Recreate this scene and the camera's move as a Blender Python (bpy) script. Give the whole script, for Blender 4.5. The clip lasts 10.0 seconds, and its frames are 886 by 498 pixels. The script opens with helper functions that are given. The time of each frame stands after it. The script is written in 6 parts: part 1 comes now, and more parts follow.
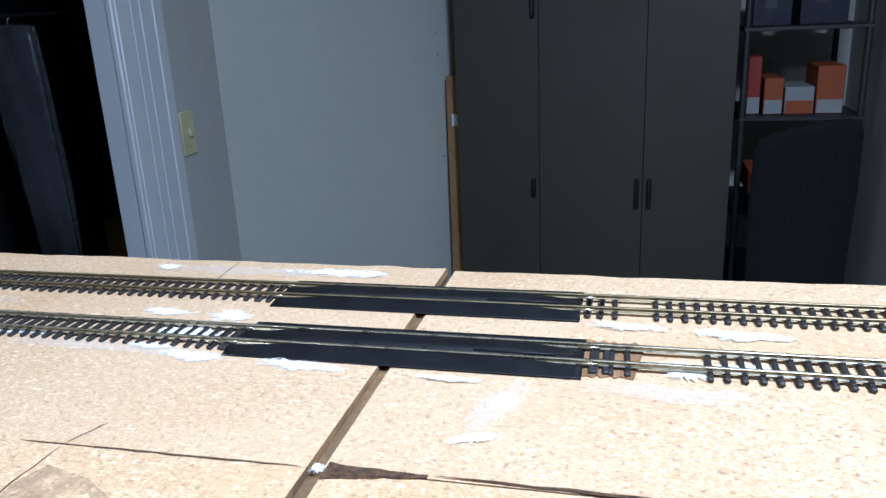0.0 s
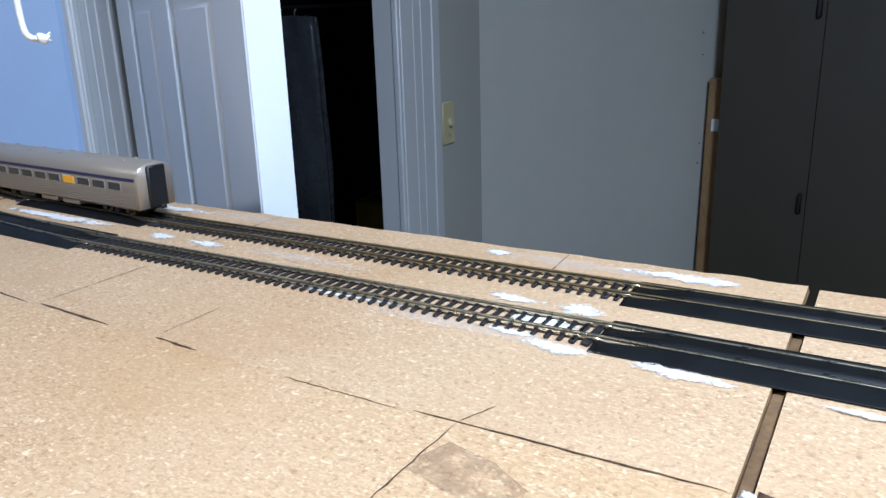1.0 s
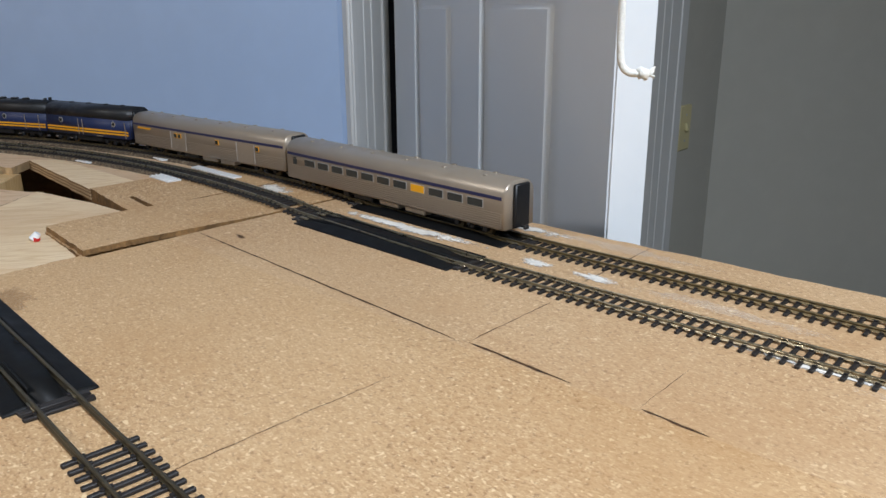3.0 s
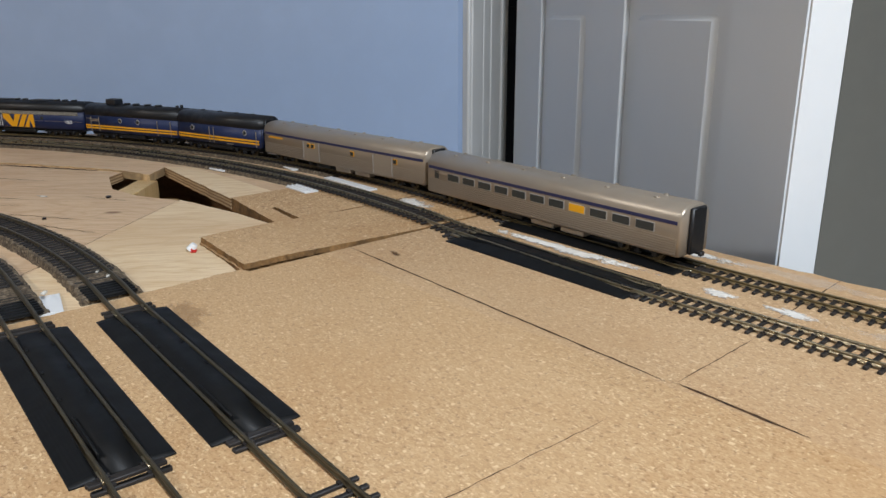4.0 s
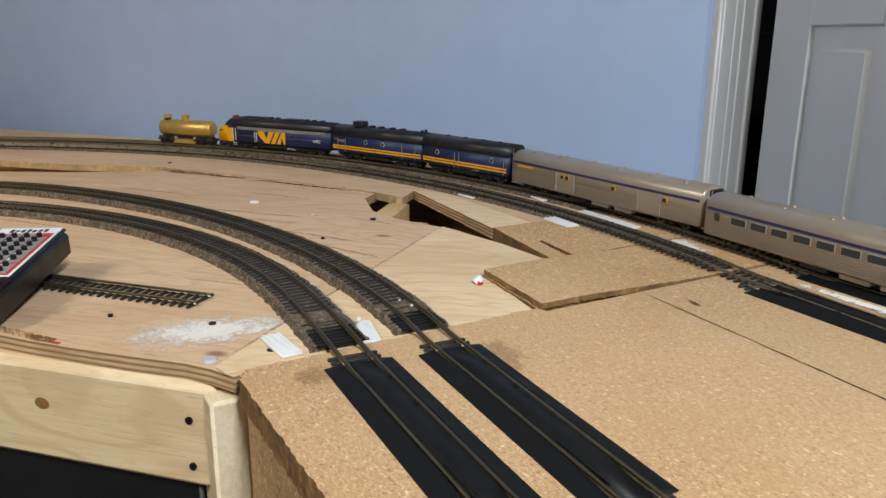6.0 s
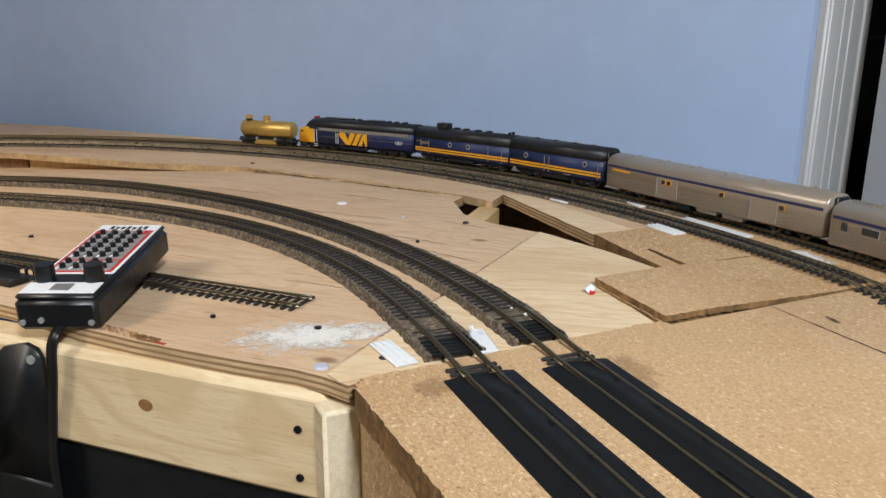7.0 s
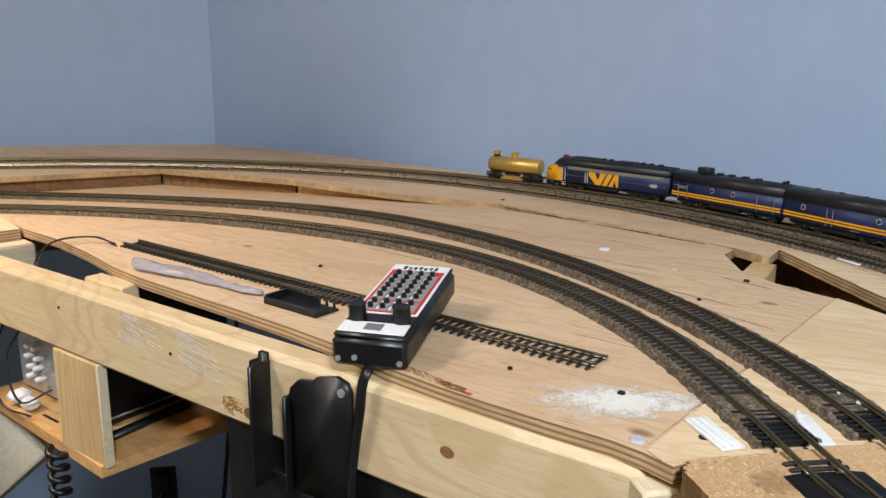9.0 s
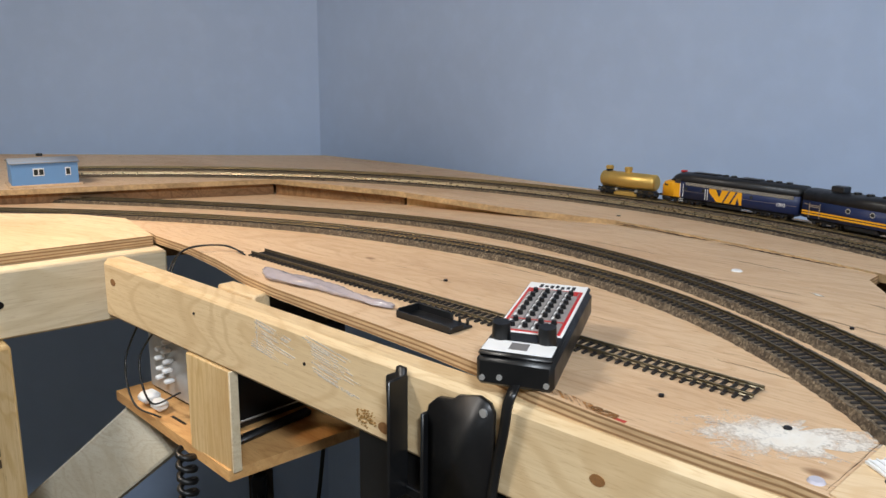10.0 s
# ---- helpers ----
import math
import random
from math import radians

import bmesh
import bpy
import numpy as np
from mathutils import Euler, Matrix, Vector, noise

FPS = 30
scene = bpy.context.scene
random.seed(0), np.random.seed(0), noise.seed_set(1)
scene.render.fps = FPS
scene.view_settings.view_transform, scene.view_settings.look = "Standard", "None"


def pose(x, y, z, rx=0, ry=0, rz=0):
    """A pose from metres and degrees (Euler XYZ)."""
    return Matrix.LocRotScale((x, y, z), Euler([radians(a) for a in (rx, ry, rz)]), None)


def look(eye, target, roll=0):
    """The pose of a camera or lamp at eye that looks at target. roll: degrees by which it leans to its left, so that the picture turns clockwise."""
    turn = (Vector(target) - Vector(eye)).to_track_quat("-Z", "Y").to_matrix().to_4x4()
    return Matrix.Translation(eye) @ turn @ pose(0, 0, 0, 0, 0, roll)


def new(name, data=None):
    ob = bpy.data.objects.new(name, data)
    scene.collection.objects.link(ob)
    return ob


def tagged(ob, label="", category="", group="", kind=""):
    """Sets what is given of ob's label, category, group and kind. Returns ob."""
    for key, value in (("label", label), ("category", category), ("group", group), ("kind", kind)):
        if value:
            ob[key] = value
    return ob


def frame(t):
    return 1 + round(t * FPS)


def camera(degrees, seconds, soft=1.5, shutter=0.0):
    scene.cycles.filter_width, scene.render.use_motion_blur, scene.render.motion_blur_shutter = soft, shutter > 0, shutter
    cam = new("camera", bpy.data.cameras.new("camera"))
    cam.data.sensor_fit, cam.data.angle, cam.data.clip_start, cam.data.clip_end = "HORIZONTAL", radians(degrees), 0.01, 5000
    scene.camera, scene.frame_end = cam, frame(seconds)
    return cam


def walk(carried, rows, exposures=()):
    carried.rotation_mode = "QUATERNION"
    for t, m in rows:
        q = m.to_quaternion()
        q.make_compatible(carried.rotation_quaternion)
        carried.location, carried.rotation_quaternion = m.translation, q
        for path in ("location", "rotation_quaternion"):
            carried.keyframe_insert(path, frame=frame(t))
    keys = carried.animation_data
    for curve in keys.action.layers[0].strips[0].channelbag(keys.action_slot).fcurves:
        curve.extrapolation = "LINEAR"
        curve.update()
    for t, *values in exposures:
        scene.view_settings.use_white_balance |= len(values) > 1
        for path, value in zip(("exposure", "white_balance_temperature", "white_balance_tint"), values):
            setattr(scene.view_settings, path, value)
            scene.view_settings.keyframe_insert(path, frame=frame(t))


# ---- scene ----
cam = camera(60.0, 10.0, soft=1.5)
PATH = [
    (0, (0.19, -0.304, 1.455), (-0.281, 1.546, 0.858), -2.7),
    (0.5, (0.156, -0.305, 1.452), (-0.595, 1.453, 0.865), -2.3),
    (1, (0.11, -0.314, 1.45), (-0.867, 1.332, 0.871), -1.7),
    (1.5, (0.069, -0.321, 1.448), (-1.054, 1.23, 0.871), -1.3),
    (2, (0.026, -0.333, 1.454), (-1.185, 1.15, 0.875), -0.7),
    (2.2, (0.008, -0.334, 1.453), (-1.205, 1.146, 0.873), -0.5),
    (3.3, (-0.084, -0.371, 1.471), (-1.416, 0.995, 0.872), -0.2),
    (3.5, (-0.098, -0.377, 1.47), (-1.465, 0.958, 0.879), -0.1),
    (4, (-0.126, -0.387, 1.471), (-1.545, 0.897, 0.888), -0.2),
    (4.5, (-0.142, -0.395, 1.471), (-1.58, 0.868, 0.89), -0.0),
    (5, (-0.162, -0.412, 1.476), (-1.687, 0.748, 0.903), 0.1),
    (5.5, (-0.182, -0.43, 1.478), (-1.8, 0.607, 0.925), 0.1),
    (5.7, (-0.189, -0.439, 1.48), (-1.83, 0.566, 0.936), 0.1),
    (6.8, (-0.24, -0.473, 1.477), (-1.971, 0.384, 0.956), 0.7),
    (7, (-0.245, -0.473, 1.471), (-1.988, 0.359, 0.952), 0.4),
    (7.5, (-0.255, -0.499, 1.485), (-2.09, 0.11, 0.974), 0.7),
    (8, (-0.261, -0.51, 1.488), (-2.138, -0.025, 0.998), 0.6),
    (8.5, (-0.272, -0.526, 1.489), (-2.173, -0.125, 1.017), 0.7),
    (9, (-0.282, -0.533, 1.487), (-2.197, -0.183, 1.03), 0.6),
    (9.5, (-0.29, -0.548, 1.49), (-2.227, -0.321, 1.044), 0.6),
    (10, (-0.297, -0.573, 1.489), (-2.245, -0.438, 1.058), 0.6),
]
EXPOSURES = [(0, 0.40, 4700, 10), (1, 0.25, 5000, 10), (2, 0.03, 5500, 10), (3.3, -0.04, 5950, 10), (4.5, 0.0, 6150, 10), (5.5, 0.13, 6300, 10), (7.5, 0.29, 6150, 10), (10, 0.38, 6180, 10)]
walk(cam, [(t, look(eye, target, roll)) for t, eye, target, roll in PATH], EXPOSURES)

# ---- light: ceiling fixtures in a closed room ----
world = bpy.data.worlds.new("world")
scene.world = world
world.use_nodes = True
world.node_tree.nodes["Background"].inputs[0].default_value = (0.55, 0.65, 0.8, 1)
world.node_tree.nodes["Background"].inputs[1].default_value = 0.02


def area_lamp(name, place, target, size, watts, colour):
    data = bpy.data.lights.new(name, "AREA")
    data.shape, data.size, data.energy, data.color = "DISK", size, watts, colour
    ob = new(name, data)
    ob.matrix_world = look(place, target)
    return ob


area_lamp("lamp_light", (0.60, -0.38, 2.34), (0.30, -0.1, 0), 0.30, 29.5, (0.93, 0.97, 1.0))
area_lamp("lamp_light", (-0.78, -1.56, 2.34), (-0.95, -1.3, 0), 0.35, 11.0, (1.0, 0.91, 0.80))
area_lamp("lamp_light", (-1.24, -1.20, 1.955), (-1.26, -0.95, 1.3), 0.07, 0.9, (1.0, 0.66, 0.36)).data.spread = radians(95)


# ---- materials ----
def srgb(r, g, b):
    return tuple((c / 255 / 12.92 if c <= 10 else ((c / 255 + 0.055) / 1.055) ** 2.4) for c in (r, g, b)) + (1,)


class Mat:
    """A node material under construction."""

    def __init__(self, name, rough=0.5, metal=0.0):
        self.m = bpy.data.materials.new(name)
        self.m.use_nodes = True
        self.n, self.l = self.m.node_tree.nodes, self.m.node_tree.links
        self.b = self.n["Principled BSDF"]
        self.b.inputs["Roughness"].default_value = rough
        self.b.inputs["Metallic"].default_value = metal

    def coords(self, scale=(1, 1, 1), rot=(0, 0, 0)):
        c, m = self.n.new("ShaderNodeTexCoord"), self.n.new("ShaderNodeMapping")
        m.inputs["Scale"].default_value, m.inputs["Rotation"].default_value = scale, rot
        self.l.new(c.outputs["Object"], m.inputs[0])
        return m.outputs[0]

    def noise(self, vec, scale, detail=3.0, rough=0.55, distort=0.0):
        t = self.n.new("ShaderNodeTexNoise")
        t.inputs["Scale"].default_value, t.inputs["Detail"].default_value = scale, detail
        t.inputs["Roughness"].default_value, t.inputs["Distortion"].default_value = rough, distort
        self.l.new(vec, t.inputs["Vector"])
        return t.outputs["Fac"]

    def voronoi(self, vec, scale, out="Color"):
        t = self.n.new("ShaderNodeTexVoronoi")
        t.inputs["Scale"].default_value = scale
        self.l.new(vec, t.inputs["Vector"])
        return t.outputs[out]

    def ramp(self, fac, stops):
        r = self.n.new("ShaderNodeValToRGB")
        el = r.color_ramp.elements
        while len(el) < len(stops):
            el.new(0.5)
        for e, (p, c) in zip(el, stops):
            e.position, e.color = p, c
        self.l.new(fac, r.inputs[0])
        return r.outputs[0]

    def mix(self, a, b, fac, mode="MIX"):
        x = self.n.new("ShaderNodeMix")
        x.data_type, x.blend_type = "RGBA", mode
        for sock, v in ((x.inputs[0], fac), (x.inputs[6], a), (x.inputs[7], b)):
            if isinstance(v, (int, float, tuple)):
                sock.default_value = v
            else:
                self.l.new(v, sock)
        return x.outputs[2]

    def grey(self, fac, lo, hi, a=0.3, b=0.7):
        return self.ramp(fac, [(a, (lo, lo, lo, 1)), (b, (hi, hi, hi, 1))])

    def colour(self, v):
        if isinstance(v, tuple):
            self.b.inputs["Base Color"].default_value = v
        else:
            self.l.new(v, self.b.inputs["Base Color"])
        return self

    def roughness(self, v):
        self.l.new(v, self.b.inputs["Roughness"])
        return self

    def bump(self, v, strength=0.3, depth=0.001):
        k = self.n.new("ShaderNodeBump")
        k.inputs["Strength"].default_value, k.inputs["Distance"].default_value = strength, depth
        self.l.new(v, k.inputs["Height"])
        self.l.new(k.outputs[0], self.b.inputs["Normal"])
        return self


def painted(name, col, rough=0.5, metal=0.0, var=0.12, scale=40.0, bump=0.0):
    """Paint or plastic with fine unevenness and a second, larger mottling."""
    k = Mat(name, rough, metal)
    v = k.coords()
    a, b = k.noise(v, scale, 4), k.noise(v, scale * 0.12, 3)
    c = k.mix(tuple(x * (1 - var) for x in col[:3]) + (1,), tuple(min(1, x * (1 + var)) for x in col[:3]) + (1,), a)
    c = k.mix(c, k.mix(c, (0.5, 0.5, 0.5, 1), 1.0, "MULTIPLY"), k.grey(b, 0.0, var * 1.5))
    k.colour(c).roughness(k.grey(a, max(0.03, rough - 0.08), min(1, rough + 0.1)))
    if bump:
        k.bump(a, bump, 0.0006)
    return k.m


def chipboard(name, wash=0.0):
    """Pressed chips with pale slivers and dark grains; wash: how much a greyer tone lies over it."""
    k = Mat(name, 0.75)
    v, w = k.coords(), k.coords((1, 1.9, 1), (0, 0, 0.5))
    u = k.coords((1.8, 1, 1), (0, 0, -0.4))
    sep = k.n.new("ShaderNodeSeparateColor")
    k.l.new(k.voronoi(w, 620), sep.inputs[0])
    base = k.ramp(sep.outputs[0], [(0.0, srgb(158, 119, 75)), (0.4, srgb(188, 152, 109)), (0.8, srgb(203, 170, 128)), (1.0, srgb(222, 195, 156))])
    fine, mid = k.noise(v, 900, 4, 0.7), k.noise(v, 330, 3, 0.6)
    c = k.mix(base, k.ramp(fine, [(0.3, srgb(164, 124, 80)), (0.7, srgb(210, 177, 132))]), 0.45)
    for co, sc in ((w, 150), (u, 190), (k.coords((1, 2.1, 1), (0, 0, 1.3)), 230), (v, 380)):
        c = k.mix(c, srgb(236, 212, 168), k.grey(k.noise(co, sc, 1), 0, 0.8, 0.675, 0.73))
    c = k.mix(c, srgb(112, 74, 38), k.grey(mid, 0, 0.75, 0.575, 0.68))
    big, huge = k.noise(v, 9, 6, 0.65), k.noise(v, 2.6, 4, 0.6)
    c = k.mix(c, srgb(172, 129, 78), k.grey(big, 0.0, 0.55, 0.46, 0.72))
    c = k.mix(c, srgb(204, 172, 130), k.grey(huge, 0.0, 0.45, 0.45, 0.65))
    if wash:
        c = k.mix(c, srgb(196, 172, 146), wash)
    k.colour(c).bump(k.mix(fine, mid, 0.5), 0.35, 0.0006)
    return k.m


def wood(name, light, mid, dark, along=0.0, fine=1.0, rough=0.6, upright=False, knots=1.0, dashes=0.5):
    """Sawn softwood or veneer: contour figure bending round knots, fine grain, short dark dashes; along: grain direction in the plan, radians."""
    k = Mat(name, rough)
    turn = (0, math.pi / 2, 0) if upright else (0, 0, along)

    def grain(a, b):
        m = k.coords((1 / a, 1 / b, 1 / b), turn)
        m.node.vector_type = "TEXTURE"
        return m

    def math_node(op, a, b):
        n = k.n.new("ShaderNodeMath")
        n.operation = op
        for sock, v in zip(n.inputs, (a, b)):
            if isinstance(v, float):
                sock.default_value = v
            else:
                k.l.new(v, sock)
        return n.outputs[0]

    spot = k.voronoi(grain(5.0, 8.5), 1.0, "Distance")
    field = k.noise(grain(2.0 * fine, 7.5 * fine), 1.0, 3, 0.45, 0.9)
    field = math_node("ADD", field, k.grey(spot, 0.22 * knots, 0.0, 0.0, 0.28))
    rings = math_node("SINE", math_node("MULTIPLY", field, 105.0), 0.0)
    line = k.noise(grain(7 * fine, 240 * fine), 1.0, 4, 0.6)
    dash = k.noise(grain(28.0, 420.0), 1.0, 3, 0.6)
    blotch = k.noise(grain(3.0, 6.0), 1.0, 4, 0.6)
    pore = k.noise(grain(60.0, 900.0), 1.0, 2)
    c = k.mix(light, mid, k.grey(rings, 0.0, 0.8, 0.2, 1.0))
    c = k.mix(c, mid, k.grey(line, 0, 0.6, 0.38, 0.66))
    c = k.mix(c, k.mix(mid, dark, 0.45), k.grey(blotch, 0.0, 0.75, 0.48, 0.72))
    c = k.mix(c, dark, k.grey(line, 0, 0.35, 0.58, 0.76))
    c = k.mix(c, dark, k.grey(pore, 0, 0.4, 0.56, 0.72))
    c = k.mix(c, k.mix(dark, (0.05, 0.03, 0.015, 1), 0.45), k.grey(dash, 0, dashes, 0.66, 0.72))
    if knots:
        c = k.mix(c, k.mix(dark, (0.09, 0.045, 0.02, 1), 0.5), k.grey(spot, 0.85, 0.0, 0.025, 0.05))
    k.colour(c).bump(k.mix(line, dash, 0.4), 0.3, 0.0006).roughness(k.grey(pore, rough - 0.1, rough + 0.15))
    return k.m


def layers():
    """Sawn plywood edge: thin light and dark plies."""
    k = Mat("plywood_edge", 0.8)
    v = k.coords((40, 40, 420))
    wv = k.n.new("ShaderNodeTexWave")
    wv.bands_direction = "Z"
    wv.inputs["Scale"].default_value, wv.inputs["Distortion"].default_value = 0.46, 2.6
    k.l.new(k.coords((9, 9, 190)), wv.inputs["Vector"])
    c = k.mix(k.ramp(wv.outputs["Fac"], [(0.3, srgb(212, 184, 142)), (0.6, srgb(188, 154, 112)), (0.9, srgb(138, 106, 72))]), srgb(146, 114, 78), k.grey(k.noise(v, 1.0, 4), 0, 0.6))
    k.colour(c).bump(k.noise(v, 2, 3), 0.4, 0.001)
    return k.m


def plaster_paint(name, col, scale=1.0):
    k = Mat(name, 0.6)
    v = k.coords()
    a, b, f = k.noise(v, 1.7 * scale, 3), k.noise(v, 18 * scale, 3), k.noise(v, 420 * scale, 3)
    c = k.mix(col, tuple(x * 0.88 for x in col[:3]) + (1,), k.grey(a, 0, 0.6))
    c = k.mix(c, tuple(min(1, x * 1.08) for x in col[:3]) + (1,), k.grey(b, 0, 0.35, 0.45, 0.75))
    k.colour(c).bump(f, 0.12, 0.0008)
    return k.m


CHIP, CHIP_B = chipboard("chipboard"), chipboard("greyish_chipboard", 0.14)
PLY = wood("plywood", srgb(220, 192, 157), srgb(207, 175, 138), srgb(160, 118, 82), 0.785, 1.0, dashes=0.8, knots=0.8)
PLY_B = wood("plywood_pale", srgb(236, 214, 178), srgb(221, 193, 151), srgb(186, 146, 102), 1.02, 1.3, dashes=0.35, knots=0.5)
PINE = wood("pine", srgb(224, 201, 160), srgb(206, 179, 136), srgb(176, 140, 97), 0.0, 1.2, dashes=0.25)
PINE_B = wood("pine_cross", srgb(226, 212, 182), srgb(212, 195, 160), srgb(180, 154, 116), 0.0, 1.2, dashes=0.25)
PINE_V = wood("pine_upright", srgb(216, 190, 142), srgb(198, 166, 112), srgb(166, 126, 78), 0.0, 1.2, upright=True, dashes=0.3)
EDGE = layers()
CHIP_EDGE = painted("chipboard_edge", srgb(150, 114, 70), 0.9, 0, 0.75, 320, 1.0)
WALL_BLUE = plaster_paint("blue_wall_paint", srgb(176, 197, 230))
WALL_GREY = plaster_paint("grey_wall_paint", srgb(186, 184, 174))
CEIL = plaster_paint("ceiling_paint", srgb(225, 225, 222))
TRIM = painted("white_trim_paint", srgb(208, 208, 206), 0.4, 0, 0.04, 12)
DOOR_PAINT = painted("white_door_paint", srgb(226, 232, 238), 0.42, 0, 0.04, 9)
FLOOR = painted("floor_carpet", srgb(118, 112, 104), 0.95, 0, 0.3, 300, 0.5)
# the next room's lack of light is put into this wall colour
HALL_SHADE = painted("hall_shade_colour", srgb(40, 40, 44), 0.9)
CAB = painted("cabinet_laminate", srgb(61, 56, 43), 0.62, 0, 0.08, 6)
BLACK = painted("black_plastic", srgb(20, 21, 23), 0.38, 0, 0.2, 60)
RAMP = painted("black_ramp_plastic", srgb(9, 10, 11), 0.58, 0, 0.35, 45, 0.15)
RAMP.node_tree.nodes["Principled BSDF"].inputs["Specular IOR Level"].default_value = 0.32
TIE = painted("tie_plastic", srgb(38, 34, 32), 0.6, 0, 0.3, 200, 0.2)
RAIL = painted("weathered_rail", srgb(112, 102, 80), 0.42, 0.8, 0.3, 150)
RAIL_Y = painted("brass_rail", srgb(140, 126, 94), 0.42, 0.85, 0.3, 150)
RAIL_S = painted("nickel_rail", srgb(176, 166, 140), 0.3, 0.9, 0.15, 150)
k = Mat("cork_roadbed", 0.95)
v = k.coords()
sep = k.n.new("ShaderNodeSeparateColor")
k.l.new(k.voronoi(v, 620), sep.inputs[0])
n1 = k.noise(v, 160, 5, 0.7)
c = k.ramp(sep.outputs[0], [(0.0, srgb(72, 62, 50)), (0.45, srgb(104, 91, 74)), (0.8, srgb(124, 110, 90)), (1.0, srgb(152, 138, 116))])
k.colour(k.mix(c, srgb(58, 50, 42), k.grey(n1, 0, 0.7, 0.4, 0.7))).bump(k.mix(sep.outputs[0], n1, 0.5), 1.0, 0.0016)
CORK = k.m
def filler(name, fade, light=srgb(236, 235, 230), dark=srgb(214, 206, 192), most=1.0, soft=0.0):
    """Dried white filler, thinning out in streaks; fade: it also thins towards its rim."""
    k = Mat(name, 0.9)
    v = k.coords()
    n1, n2 = k.noise(v, 420, 5, 0.75), k.noise(v, 70, 4, 0.65)
    k.colour(k.mix(light, dark, k.grey(n2, 0, 0.7))).bump(n1, 0.5, 0.0004)
    a = k.grey(k.mix(n1, n2, 0.6), 0.0, 0.8, 0.34, 0.66)
    if fade:
        c, m, g = k.n.new("ShaderNodeTexCoord"), k.n.new("ShaderNodeVectorMath"), k.n.new("ShaderNodeVectorMath")
        m.operation, g.operation = "MULTIPLY_ADD", "LENGTH"
        m.inputs[1].default_value, m.inputs[2].default_value = (1, 1, 0), (-0.5, -0.5, 0)
        k.l.new(c.outputs["Generated"], m.inputs[0])
        k.l.new(m.outputs[0], g.inputs[0])
        w = k.n.new("ShaderNodeMath")
        w.operation = "MULTIPLY_ADD"
        w.inputs[1].default_value, w.inputs[2].default_value = -1.8, 0.68
        k.l.new(g.outputs["Value"], w.inputs[0])
        x = k.n.new("ShaderNodeMath")
        k.l.new(a, x.inputs[0]), k.l.new(w.outputs[0], x.inputs[1])
        a = x.outputs[0]
    k.l.new(k.ramp(a, [(0.44 - soft if fade else 0.2, (0, 0, 0, 1)), (0.78 + soft, (most * 0.95, most * 0.95, most * 0.95, 1))]), k.b.inputs["Alpha"])
    return k.m


PLASTER, THIN, SCUFF = filler("white_filler", True), filler("thin_filler", True, most=1.05, soft=0.09), filler("pale_scuff", False)
HAZE, SMUDGE = filler("wiped_filler", True, most=0.2), filler("brown_smudge", True, srgb(120, 88, 54), srgb(140, 104, 66), 0.28)
STYRENE = painted("white_styrene", srgb(235, 237, 238), 0.4, 0, 0.02, 60)
BRASS = painted("brushed_brass", srgb(218, 184, 104), 0.42, 0.75, 0.1, 80)
LOCO_BLUE = painted("locomotive_blue", srgb(27, 42, 84), 0.45, 0, 0.1, 80)
LOCO_BLACK = painted("locomotive_black", srgb(26, 27, 30), 0.42, 0, 0.2, 120)
LOCO_YELLOW = painted("locomotive_yellow", srgb(240, 172, 20), 0.4, 0, 0.05, 80)
SILVER = painted("silver_coach_paint", srgb(176, 164, 148), 0.36, 0.55, 0.08, 60)
STEEL = painted("steel", srgb(205, 205, 203), 0.35, 0.6, 0.1, 90)
STRIPE = painted("dark_blue_stripe", srgb(40, 44, 84), 0.45)
GLASS = painted("dark_window", srgb(48, 54, 56), 0.12, 0, 0.2, 60)
RED = painted("red_paint", srgb(198, 40, 36), 0.45)
IVORY = painted("ivory_plastic", srgb(206, 196, 150), 0.4)
ROPE = painted("white_cotton_rope", srgb(226, 224, 216), 0.9, 0, 0.12, 700, 0.9)
CLEAR = painted("clear_plastic_bag", srgb(188, 180, 186), 0.12, 0, 0.15, 90, 0.6)
CLEAR.node_tree.nodes["Principled BSDF"].inputs["Alpha"].default_value = 0.72


# ---- building helpers ----
def smooth(bm, angle=40):
    for f in bm.faces:
        f.smooth = True
    for e in bm.edges:
        if len(e.link_faces) == 2 and e.calc_face_angle(0) > radians(angle):
            e.smooth = False
    return bm


def obj(name, bm, material, m=None, shade=True, crease=40):
    if shade:
        smooth(bm, crease)
    bmesh.ops.recalc_face_normals(bm, faces=bm.faces)
    me = bpy.data.meshes.new(name)
    bm.to_mesh(me)
    bm.free()
    me.materials.append(material)
    ob = new(name, me)
    if m is not None:
        ob.matrix_world = m
    return ob


def part(name, bm, material, parent, label="", crease=40):
    ob = obj(name, bm, material, crease=crease)
    ob.parent = parent
    if label:
        tagged(ob, label)
    return ob


def thing(name, m, label, category, group="", kind=""):
    ob = new(name)
    ob.empty_display_size = 0.02
    ob.matrix_world = m
    return tagged(ob, label, category, group, kind)


def box(bm, lo, hi, bevel=0.0, m=None):
    g = bmesh.ops.create_cube(bm, size=1.0)["verts"]
    for v in g:
        v.co = Vector([lo[i] + (v.co[i] + 0.5) * (hi[i] - lo[i]) for i in range(3)])
    if bevel:
        es = {e for v in g for e in v.link_edges}
        r = bmesh.ops.bevel(bm, geom=list(es), offset=bevel, segments=1, affect="EDGES", profile=0.5)
        g = list({v for f in r["faces"] for v in f.verts} | {v for v in g if v.is_valid})
    if m is not None:
        bmesh.ops.transform(bm, matrix=m, verts=[v for v in g if v.is_valid])
    return bm


